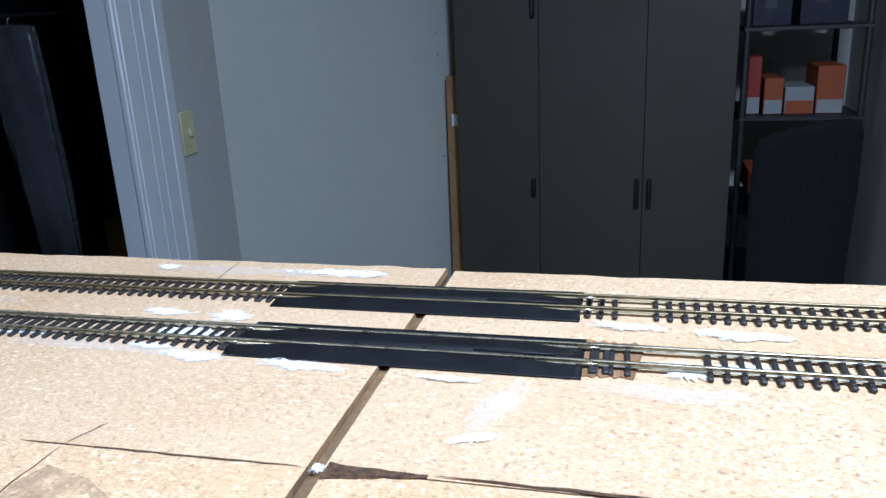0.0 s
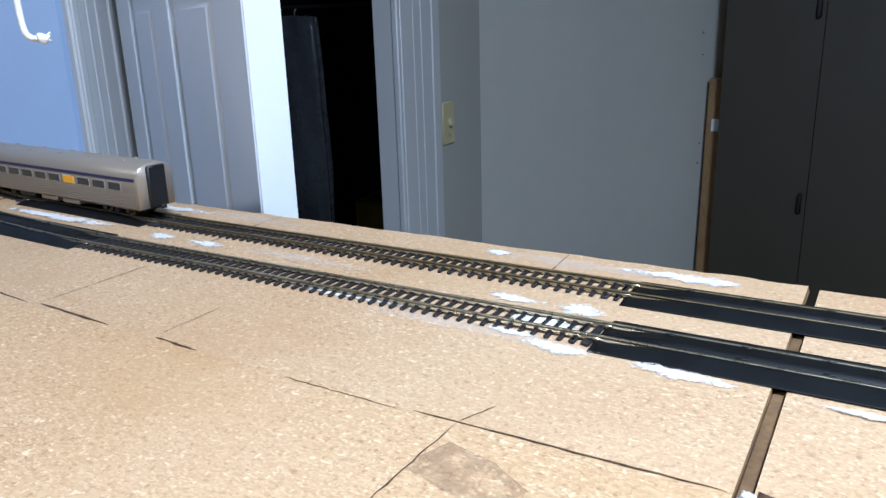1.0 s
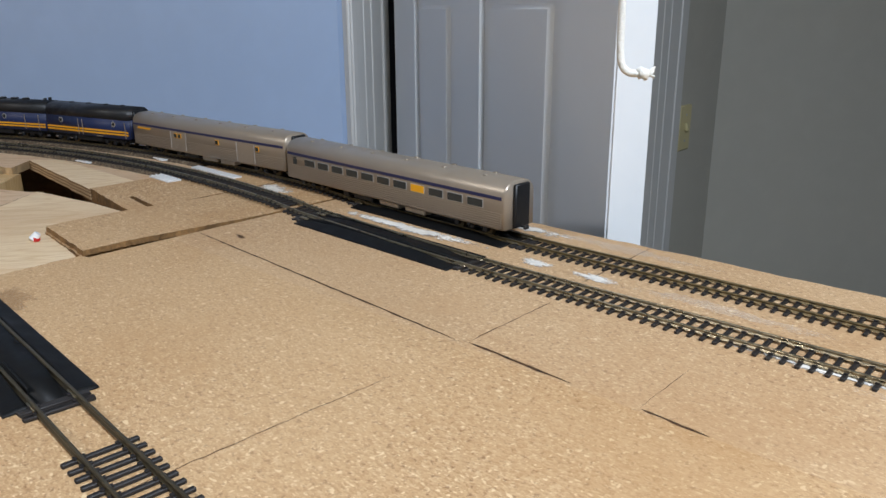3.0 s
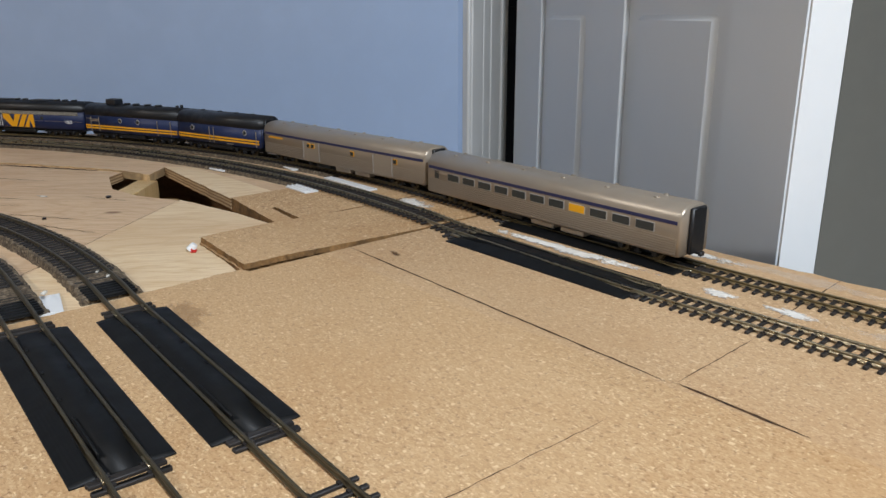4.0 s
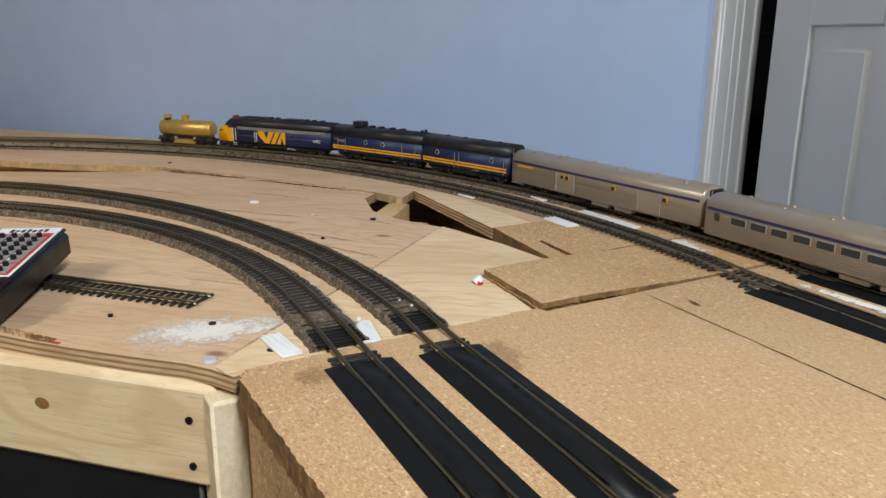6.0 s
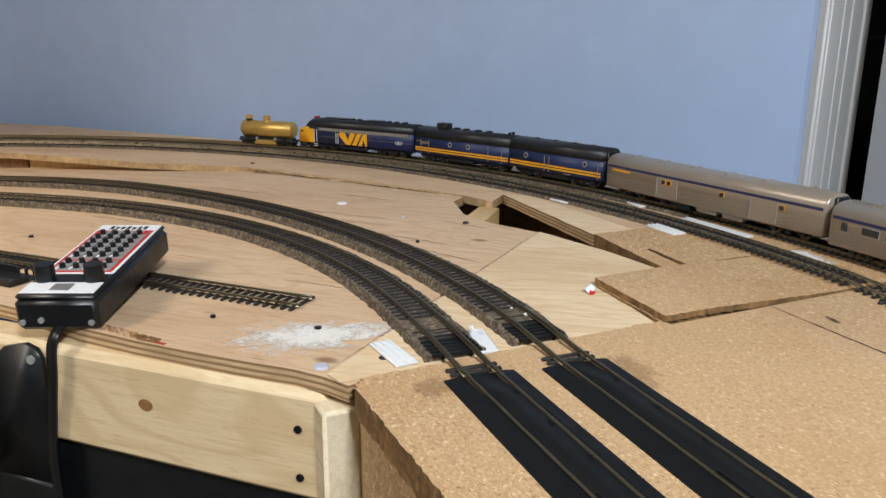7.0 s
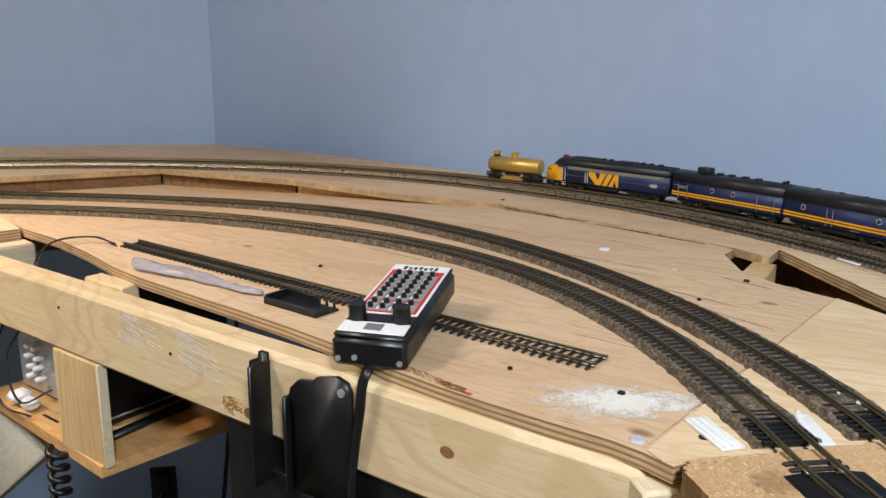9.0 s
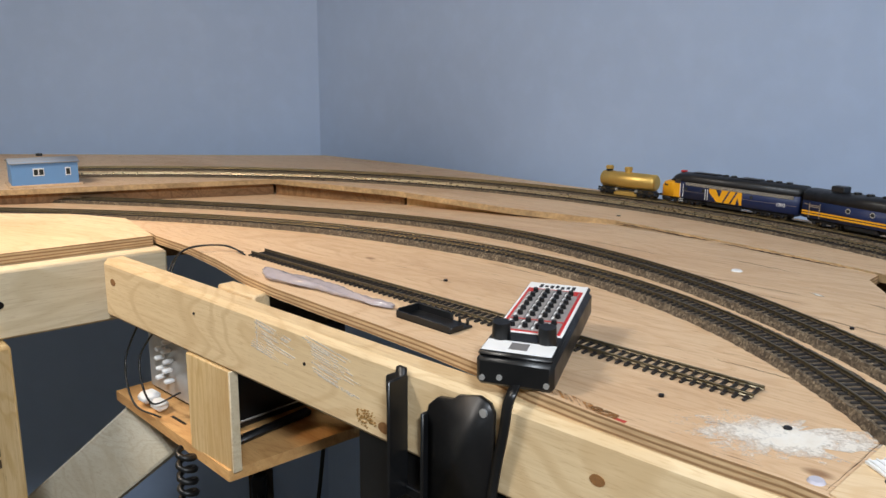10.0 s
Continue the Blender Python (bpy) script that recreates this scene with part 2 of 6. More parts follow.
def B(lo, hi, bevel=0.0, m=None):
    return box(bmesh.new(), lo, hi, bevel, m)


def cyl(bm, p, axis, r, depth, seg=20, r2=None):
    q = Vector(axis).normalized().to_track_quat("Z", "Y").to_matrix().to_4x4()
    bmesh.ops.create_cone(bm, cap_ends=True, segments=seg, radius1=r, radius2=r if r2 is None else r2, depth=depth, matrix=Matrix.Translation(p) @ q)
    return bm


def C(p, axis, r, depth, seg=20, r2=None):
    return cyl(bmesh.new(), p, axis, r, depth, seg, r2)


def prism(bm, pts, z0, z1, bevel=0.0):
    """A plate of the given outline between two heights."""
    f = bm.faces.new([bm.verts.new((x, y, z1)) for x, y in pts])
    if f.normal.z < 0:
        f.normal_flip()
    f.normal_update()
    ext = bmesh.ops.extrude_face_region(bm, geom=[f])
    bmesh.ops.translate(bm, vec=(0, 0, z0 - z1), verts=[v for v in ext["geom"] if isinstance(v, bmesh.types.BMVert)])
    if bevel:
        bmesh.ops.bevel(bm, geom=[e for e in bm.edges if abs(e.verts[0].co.z - z1) < 1e-5 and abs(e.verts[1].co.z - z1) < 1e-5 and len(e.link_faces) == 2], offset=bevel, segments=1, affect="EDGES")
    return bm


def tube(pts, r, seg=8):
    """A round cord along points."""
    bm = bmesh.new()
    rings, pts = [], [Vector(p) for p in pts]
    side = None
    for i, p in enumerate(pts):
        d = (pts[min(i + 1, len(pts) - 1)] - pts[max(i - 1, 0)]).normalized()
        side = (side or d.orthogonal()) - d * (side or d.orthogonal()).dot(d)
        side.normalize()
        up = d.cross(side)
        rings.append([bm.verts.new(p + r * (math.cos(a) * side + math.sin(a) * up)) for a in [2 * math.pi * k / seg for k in range(seg)]])
    for a, b in zip(rings, rings[1:]):
        for k in range(seg):
            bm.faces.new((a[k], a[(k + 1) % seg], b[(k + 1) % seg], b[k]))
    bm.faces.new(rings[0][::-1]), bm.faces.new(rings[-1])
    return bm


def curve(ctrl, n=12):
    """Points of a smooth curve through a few control points."""
    P = [Vector(c) for c in ctrl]
    P = [P[0] * 2 - P[1]] + P + [P[-1] * 2 - P[-2]]
    out = []
    for i in range(1, len(P) - 2):
        a, b, c, d = P[i - 1 : i + 3]
        for k in range(n):
            t = k / n
            out.append(0.5 * (2 * b + (c - a) * t + (2 * a - 5 * b + 4 * c - d) * t * t + (3 * b - a - 3 * c + d) * t ** 3))
    return out + [P[-2]]


def wallbox(name, a, b, thick, z0, z1, material, label, side=1):
    """A wall from a to b in the plan; its face runs through a and b and its body lies to the left (side 1) or right of that line."""
    a, b = Vector((*a, 0)), Vector((*b, 0))
    d = b - a
    m = Matrix.Translation(a) @ pose(0, 0, 0, 0, 0, math.degrees(math.atan2(d.y, d.x)))
    lo, hi = (0, 0, z0), (d.length, thick, z1)
    if side < 0:
        lo, hi = (0, -thick, z0), (d.length, 0, z1)
    return tagged(obj(name, B(lo, hi), material, m), label, "wall", kind="structure")


# ---- the room ----
TOP = 1.300
tagged(obj("floor", B((-3.2, -3.2, -0.05), (2.6, 3.4, 0)), FLOOR), "dark grey carpeted floor", "floor", kind="structure")
tagged(obj("ceiling", B((-3.2, -3.2, 2.42), (2.6, 3.4, 2.5)), CEIL), "plain white ceiling", "ceiling", kind="structure")
KNEE, CAS = (-2.43, -0.765), (-1.009, 0.4445)
wallbox("wall_north", KNEE, CAS, 0.09, 0, 2.42, WALL_BLUE, "pale blue painted wall behind the train layout")
wallbox("wall_west", (-2.43, -3.1), KNEE, 0.09, 0, 2.42, WALL_BLUE, "pale blue painted wall")
wallbox("wall_south", (2.4, -3.1), (-2.5, -3.1), 0.09, 0, 2.42, WALL_GREY, "plain grey wall", -1)
wallbox("wall_east", (2.4, 2.3), (2.4, -3.1), 0.09, 0, 2.42, WALL_GREY, "plain grey wall", 1)
wallbox("wall_far", (-2.6, 3.2), (2.5, 3.2), 0.09, 0, 2.42, HALL_SHADE, "wall at the end of the next room, coloured dark for its shade")
# wall with the doorway, on both sides of the opening and above it
wallbox("wall_doorway", CAS, (-1.009, 0.5440), 0.10, 0, 2.42, WALL_BLUE, "pale blue wall beside the doorway")
wallbox("wall_switch", (-0.852, 1.13), (-0.852, 1.525), 0.05, 0, 2.42, WALL_GREY, "grey wall with a light switch")
obj("lintel", B((-1.05, 0.5445, 2.04), (-0.90, 1.12, 2.42)), WALL_GREY)
tagged(bpy.data.objects["lintel"], "grey wall above the doorway", "wall", kind="structure")
wallbox("wall_return", (-0.852, 1.525), (-0.325, 2.045), 0.09, 0, 2.42, WALL_GREY, "light grey wall beside the cabinet")
wallbox("wall_back", (-0.35, 2.46), (2.45, 2.46), 0.09, 0, 2.42, WALL_GREY, "grey wall behind cabinet and shelves")
wallbox("wall_alcove", (0.86, 2.46), (0.86, 1.3), 0.09, 0, 2.42, WALL_GREY, "grey-green wall beside the shelves", 1)
wallbox("wall_hall", (-2.6, 0.75), (-2.6, 3.2), 0.09, 0, 2.42, HALL_SHADE, "wall of the next room, coloured dark for its shade")


def casing(name, x, y0, y1, label):
    bm = bmesh.new()
    box(bm, (x - 0.002, y0, 0), (x + 0.014, y1, 2.06), 0.003)
    w = y1 - y0
    for a, b, h in ((0.06, 0.20, 0.0162), (0.34, 0.42, 0.0152), (0.52, 0.62, 0.0155), (0.78, 0.94, 0.0170)):
        box(bm, (x, y0 + a * w, 0), (x + h, y0 + b * w, 2.05), 0.002)
    return tagged(obj(name, bm, TRIM), label, "trim", kind="structure")


casing("trim_left", -1.009, 0.4535, 0.5430, "white moulded door casing")
casing("trim_right", -0.850, 1.115, 1.295, "white moulded door casing with ribs")
tagged(obj("trim_jamb", B((-0.906, 1.122, 0), (-0.853, 1.15, 2.03), 0.003), TRIM), "white door jamb", "trim", kind="structure")


def switch_plate():
    t = thing("light_switch", pose(-0.852, 1.345, 1.197), "ivory light switch plate screwed to the grey wall", "light switch")
    part("plate", B((0, -0.029, -0.053), (0.006, 0.029, 0.053), 0.003), IVORY, t)
    part("toggle", B((0.005, -0.005, -0.011), (0.014, 0.005, 0.008), 0.002, pose(0, 0, 0, 0, -18, 0)), IVORY, t)
    for z in (-0.03, 0.03):
        part("screw", C((0.0065, 0, z), (1, 0, 0), 0.003, 0.002, 10), STEEL, t)


switch_plate()
for x, y, z in ((-0.385, 1.986, 1.387), (-0.383, 1.988, 1.327), (-0.378, 1.993, 1.075), (-0.379, 1.992, 1.017)):
    tagged(obj("nail", C((x, y, z), (0.70, -0.71, 0), 0.0022, 0.004, 8), BLACK), "small dark nail in the grey wall", "nail", "nails in the wall")


def panel_door():
    """The moulded door, standing open into the room; x runs from the hinge to the closing edge, face at y = 0 towards the layout."""
    m = pose(-0.9365, 0.4952, 0.012, 0, 0, -29.2)
    t = thing("panel_door", m, "white moulded panel door standing open into the room", "door")
    w, h, th = 0.650, 2.02, 0.034
    bm = B((0, 0.006, 0), (w, th, h), 0.002)
    part("slab", bm, DOOR_PAINT, t)
    for a, b in ((0.0, 0.108), (0.271, 0.361), (0.555, w)):
        part("stile", B((a, 0, 0), (b, 0.0075, h), 0.002), DOOR_PAINT, t)
    for a, b in ((0.108, 0.271), (0.361, 0.555)):
        for z0, z1 in ((0, 0.22), (0.78, 0.92), (1.483, 1.58), (1.88, h)):
            part("rail", B((a, 0, z0), (b, 0.0075, z1), 0.002), DOOR_PAINT, t)
        for z0, z1 in ((0.22, 0.78), (0.92, 1.483), (1.58, 1.88)):
            bm = B((a + 0.024, 0.0010, z0 + 0.024), (b - 0.024, 0.0120, z1 - 0.024), 0.0055)
            part("field", bm, DOOR_PAINT, t)
    # whiter than the slab: lamplight on the edge is put into its colour
    part("closing_edge", B((w - 0.001, 0.001, 0.002), (w + 0.0015, th - 0.001, h - 0.002), 0.0004), STYRENE, t, "closing edge coloured whiter for the lamplight on it")
    part("knob", C((w - 0.06, -0.03, 0.93), (0, 1, 0), 0.026, 0.03, 20), STEEL, t, "steel door knob")
    for z in (0.25, 1.0, 1.75):
        part("hinge", C((-0.004, 0.0, z), (0, 0, 1), 0.006, 0.09, 10), STEEL, t)


panel_door()


# ---- benchwork: boards on which the tracks lie ----
def slope(x):
    """The height of the inner plywood, which sinks a little towards the far end of the loop."""
    k = min(1.0, max(0.0, (-x - 1.20) / 0.60))
    return 1.297 - 0.030 * k * k * (3 - 2 * k)


TABLE = thing("layout_table", pose(0, 0, 0), "train layout benchwork topped with chipboard and plywood sheets", "layout table")


def plate(name, pts, z1, thick, material, label, edge=None, follow=False, category="board", crumble=0.0):
    bm = prism(bmesh.new(), pts, z1 - thick, z1)
    if crumble:
        rnd = random.Random(len(pts))
        for k in (0.25, 0.5, 0.75):
            bmesh.ops.bisect_plane(bm, geom=list(bm.verts) + list(bm.edges) + list(bm.faces), plane_co=(0, 0, z1 - thick * k), plane_no=(0, 0, 1))
        for v in bm.verts:
            if v.co.z < z1 - 1e-5 and abs(v.co.y - SEAM) > 0.004:
                v.co.x += rnd.uniform(-crumble, crumble)
                v.co.y += rnd.uniform(-crumble, crumble)
    if follow:
        for k in range(10):
            x = -1.20 - k * 0.065
            bmesh.ops.bisect_plane(bm, geom=list(bm.verts) + list(bm.edges) + list(bm.faces), plane_co=(x, 0, 0), plane_no=(1, 0, 0))
        for v in bm.verts:
            v.co.z += slope(v.co.x) - 1.297
    bmesh.ops.recalc_face_normals(bm, faces=bm.faces)
    bm.normal_update()
    ob = obj(name, bm, material, shade=False)
    if edge:
        ob.data.materials.append(edge)
        for p in ob.data.polygons:
            if abs(p.normal.z) < 0.5:
                p.material_index = 1
    ob.parent = TABLE
    return tagged(ob, label)


def ragged(a, b, n, amp, seed):
    """Points from a to b with a slightly uneven, hand-sawn run."""
    rnd = random.Random(seed)
    a, b = Vector(a), Vector(b)
    d = b - a
    nrm = Vector((-d.y, d.x)).normalized()
    return [tuple(a + d * (k / n) + nrm * (rnd.uniform(-amp, amp) if 0 < k < n else 0)) for k in range(n + 1)]


BACK, SEAM, FRONT, LEFT = 0.137, -0.083, -0.358, -0.600
plate("chipboard_panel", [(-0.5945, SEAM), (0.0795, SEAM)] + ragged((0.0795, BACK), (-0.5945, BACK - 0.001), 60, 0.0014, 2), TOP, 0.016, CHIP_B, "long tan chipboard panel under the two back tracks", CHIP_EDGE, crumble=0.0012)
plate("chipboard_panel", ragged((0.0855, SEAM + 0.0006), (1.3, SEAM + 0.0004), 24, 0.0004, 3) + ragged((1.3, BACK - 0.004), (0.0855, BACK - 0.003), 60, 0.0014, 4), TOP - 0.0005, 0.016, CHIP_B, "tan chipboard panel beyond the wide open joint", CHIP_EDGE, crumble=0.0012)
plate("chipboard_panel", [(-0.5945, SEAM), (-0.5945, -0.146)] + ragged((-0.603, -0.147), (LEFT, -0.352), 50, 0.0012, 6)[:-1] + ragged((LEFT, -0.350), (-0.590, FRONT), 8, 0.0016, 8) + ragged((-0.590, FRONT), (-0.08, FRONT), 140, 0.0006, 5)[1:] + [(0.0795, -0.36), (0.0795, SEAM)], TOP, 0.016, CHIP, "wide tan chipboard panel in front of the back tracks", CHIP_EDGE, crumble=0.0004)
plate("chipboard_panel", ragged((0.0865, -0.36), (1.3, -0.36), 20, 0.001, 7) + ragged((1.3, SEAM - 0.0008), (0.0865, SEAM - 0.0006), 20, 0.0004, 8), TOP - 0.0005, 0.016, CHIP, "tan chipboard panel in front of the turnout", CHIP_EDGE, crumble=0.0012)
# the softwood strip seen down in the open joint, and the frame under the panels
OLD = wood("old_batten", srgb(150, 116, 78), srgb(120, 88, 54), srgb(80, 56, 34), 1.57, knots=0)
tagged(obj("joint_batten", B((0.05, -0.36, TOP - 0.035), (0.115, BACK - 0.01, TOP - 0.0165), 0.001), OLD), "brown batten under the open joint", "batten")
tagged(obj("joint_filler", B((0.0798, -0.36, TOP - 0.012), (0.0852, BACK - 0.03, TOP - 0.0028), 0.0005), painted("crumbled_joint", srgb(120, 92, 58), 0.95, 0, 0.6, 260, 1.0)), "brown wooden strip pressed into the open joint", "strip")
tagged(obj("frame_rail", B((-0.59, -0.345, TOP - 0.11), (1.3, -0.307, TOP - 0.0165), 0.002), PINE_V), "pine rail under the chipboard front edge", "frame rail")
tagged(obj("frame_rail", B((-0.59, 0.08, TOP - 0.11), (1.3, 0.118, TOP - 0.0165), 0.002), PINE_V), "pine rail under the chipboard back edge", "frame rail")
# pencil-thin saw marks in the front panels
k = Mat("saw_mark", 0.95)
k.colour(k.ramp(k.noise(k.coords(), 260, 3), [(0.35, srgb(44, 30, 18)), (0.65, srgb(92, 64, 38))]))
SAW = k.m


def groove(pts, width, seed, z=TOP + 0.0002, name="saw_cut", label="dark narrow saw cut"):
    """A narrow dark saw cut lying in a panel's surface, ragged along its run."""
    rnd = random.Random(seed)
    bm = bmesh.new()
    row = []
    for i, (x, y) in enumerate(pts):
        n = len(pts) - 1
        d = Vector(pts[min(i + 1, n)]) - Vector(pts[max(i - 1, 0)])
        s = Vector((-d.y, d.x)).normalized() * width * 0.5 * rnd.uniform(0.5, 1.2) * (1 - abs(2 * i / n - 1) ** 6 * 0.9)
        row.append((bm.verts.new((x + s.x, y + s.y, z)), bm.verts.new((x - s.x, y - s.y, z))))
    for a, b in zip(row, row[1:]):
        bm.faces.new((a[0], b[0], b[1], a[1]))
    bmesh.ops.recalc_face_normals(bm, faces=bm.faces)
    return part(name, bm, SAW, TABLE, label)


groove(ragged((-0.299, -0.0775), (-0.234, -0.081), 10, 0.0004, 11), 0.0022, 1)
groove(ragged((-0.198, -0.081), (-0.166, -0.083), 8, 0.0004, 12), 0.0018, 2)
groove(ragged((-0.300, -0.076), (-0.300, 0.000), 14, 0.0003, 13), 0.0007, 3)
groove(ragged((-0.302, -0.130), (-0.309, -0.260), 24, 0.0005, 17), 0.0005, 7)
groove(ragged((-0.199, -0.080), (-0.199, -0.030), 12, 0.0003, 14), 0.0004, 4)
groove(ragged((-0.110, -0.0855), (-0.046, -0.0868), 14, 0.0003, 15), 0.0006, 5)
groove(ragged((-0.042, -0.0850), (0.078, -0.0838), 16, 0.0004, 16), 0.0014, 6)
groove(ragged((-0.594, -0.060), (-0.3045, -0.0795), 44, 0.0003, 18), 0.0016, 8)
part("torn_gap", prism(bmesh.new(), [(0.0866, -0.0785)] + ragged((0.0866, -0.0895), (0.124, -0.0828), 10, 0.0006, 19) + ragged((0.124, -0.0808), (0.0870, -0.0795), 10, 0.0004, 20)[:-1], TOP - 0.0012, TOP - 0.0001), SAW, TABLE, "brown torn gap in the chipboard")
groove(ragged((0.088, -0.0865), (0.124, -0.0825), 12, 0.0005, 21), 0.0022, 9)
groove(ragged((-0.0220, -0.0850), (-0.0240, -0.1900), 20, 0.0004, 27), 0.0009, 28)
groove(ragged((-0.0140, -0.0670), (-0.0215, -0.0840), 8, 0.0004, 28), 0.0008, 29)
part("gouge", prism(bmesh.new(), ragged((0.1700, 0.0030), (0.1935, 0.0020), 12, 0.0018, 51) + ragged((0.1990, 0.0385), (0.1700, 0.0400), 12, 0.0020, 52), TOP - 0.001, TOP + 0.0002), OLD, TABLE, "brown gouged patch in the chipboard under the ties")
groove(ragged((0.126, -0.0815), (0.290, -0.0830), 14, 0.0004, 24), 0.0016, 10)

groove(ragged((-0.3045, 0.038), (-0.3065, 0.136), 16, 0.0004, 38), 0.0010, 39)
groove(ragged((-0.060, 0.100), (-0.062, 0.136), 8, 0.0004, 39), 0.0010, 40)
k = Mat("old_glue_stain", 0.85)
n1 = k.noise(k.coords(), 90, 4, 0.7)
k.colour(k.ramp(n1, [(0.35, srgb(120, 92, 66)), (0.65, srgb(168, 138, 104))]))
k.l.new(k.ramp(n1, [(0.38, (0.0, 0.0, 0.0, 1)), (0.66, (0.55, 0.55, 0.55, 1))]), k.b.inputs["Alpha"])
STAIN = k.m
part("glue_stain", prism(bmesh.new(), [(-0.025, -0.120), (-0.017, -0.099), (0.004, -0.104), (0.021, -0.114), (0.012, -0.131)], TOP - 0.0004, TOP + 0.0003), STAIN, TABLE, "greyish square glue stain")

# raised strip across the joint of chipboard and plywood, and the notched piece beside it
def strip_rise(y):
    """How far the strip's top stands over the panels: proud at its free end, flush where the tracks cross it."""
    k = min(1.0, max(0.0, (0.005 - y) / 0.12))
    return 0.0006 + 0.0040 * k


def strip(name, pts, lift, thick, label):
    bm = prism(bmesh.new(), pts, -thick, 0)
    for y in (-0.12, -0.09, -0.06, -0.03, 0.0, 0.03):
        bmesh.ops.bisect_plane(bm, geom=list(bm.verts) + list(bm.edges) + list(bm.faces), plane_co=(0, y, 0), plane_no=(0, 1, 0))
    rnd = random.Random(len(name))
    for v in bm.verts:
        low = v.co.z < -thick * 0.5
        v.co.z += TOP + lift + strip_rise(v.co.y)
        if low:
            v.co.x += rnd.uniform(-0.0006, 0.0006)
            v.co.y += rnd.uniform(-0.0006, 0.0006)
    ob = obj(name, bm, CHIP, shade=False)
    ob.data.materials.append(CHIP_EDGE)
    for p in ob.data.polygons:
        if abs(p.normal.z) < 0.5:
            p.material_index = 1
    ob.parent = TABLE
    return tagged(ob, label)


STRIP = ragged((-0.685, -0.1385), (-0.5985, -0.1475), 26, 0.0005, 21) + ragged((-0.5985, -0.1475), (-0.5965, 0.134), 90, 0.0006, 22)[1:] + [(-0.691, 0.134), (-0.6915, -0.060)]
strip("chipboard_strip", STRIP, 0.0, 0.0042, "raised chipboard strip with crumbling edges")
strip("chipboard_strip", [(x + (0.0016 if x > -0.64 else -0.0012) * (-1 if x > -0.64 else 1), y - 0.0008) for x, y in STRIP[:27]] + [(-0.602, 0.02), (-0.690, 0.02)], -0.0048, 0.0040, "second chipboard layer under the raised strip")
NOTCH = ragged((-0.8075, -0.0490), (-0.694, -0.0660), 40, 0.0006, 34) + [(-0.6925, -0.0655), (-0.6925, -0.0485)] + ragged((-0.695, -0.0480), (-0.744, -0.0415), 16, 0.0004, 35) + ragged((-0.7455, -0.0370), (-0.695, -0.0420), 16, 0.0004, 36) + [(-0.6925, -0.0420), (-0.6925, 0.134), (-0.8075, 0.134)]
plate("chipboard_piece", NOTCH, TOP + 0.001, 0.013, CHIP, "notched chipboard piece beside the open gap", CHIP_EDGE)
part("notch_floor", B((-0.748, -0.055, TOP - 0.0075), (-0.6925, -0.034, TOP - 0.0050), 0.0003), CHIP_EDGE, TABLE, "crumbly brown floor of the sawn notch")
# outer plywood ring that carries the two back tracks round the loop
OUTER = [(-0.8085, 0.134), (-1.13, 0.134), (-1.21, 0.09), (-1.34, 0.015), (-1.64, -0.20), (-2.03, -0.50), (-2.26, -0.74), (-2.26, -1.9), (-1.55, -1.9), (-1.620, -1.255), (-1.785, -0.80), (-1.62, -0.56)] + ragged((-1.45, -0.40), (-1.343, -0.265), 8, 0.002, 31) + ragged((-1.335, -0.257), (-1.195, -0.167), 16, 0.002, 32) + ragged((-1.187, -0.162), (-1.055, -0.083), 18, 0.0025, 33) + ragged((-1.05, -0.080), (-0.986, -0.058), 8, 0.0015, 36) + [(-1.016, -0.0275), (-0.908, -0.0390), (-0.8085, -0.0480)]
plate("plywood_ring", OUTER, TOP - 0.001, 0.009, PLY, "plywood sheet curving under the back tracks", painted("weathered_ply_edge", srgb(196, 166, 122), 0.9, 0, 0.6, 160, 0.8), category="plywood")
INNER = [(-0.603, -0.347), (-0.6005, -0.358), (-0.6165, -0.3665), (-0.632, -0.378), (-0.658, -0.404), (-0.686, -0.430), (-0.714, -0.4545), (-0.752, -0.4850), (-0.798, -0.514), (-0.842, -0.548), (-0.891, -0.589), (-0.946, -0.637), (-1.0, -0.683), (-1.049, -0.719), (-1.118, -0.761), (-1.184, -0.807), (-1.250, -0.863), (-1.372, -0.938), (-1.40, -1.02), (-1.44, -1.45), (-2.20, -1.45), (-2.20, -0.75), (-1.95, -0.50), (-1.55, -0.21), (-1.30, -0.06), (-1.10, 0.02), (-1.06, -0.04), (-1.012, -0.094), (-0.948, -0.1135), (-0.899, -0.107), (-0.865, -0.0925), (-0.833, -0.078), (-0.76, -0.0695), (-0.70, -0.063), (-0.645, -0.06), (-0.603, -0.06)]
plate("plywood_base", INNER, 1.297, 0.0098, PLY, "large plywood sheet inside the loop with knots and stains", EDGE, True, category="plywood")
plate("plywood_patch", [(-0.6045, -0.3615), (-0.6035, -0.150), (-0.660, -0.140), (-0.668, -0.068), (-0.700, -0.0655), (-0.76, -0.0695), (-0.845, -0.0845), (-0.6165, -0.3645)], 1.2982, 0.001, PLY_B, "pale plywood triangle beside the raised strip")
groove(ragged((-0.845, -0.0865), (-0.617, -0.3665), 60, 0.0004, 25), 0.0005, 26, 1.2984, "seam", "dark open seam between plywood sheets")
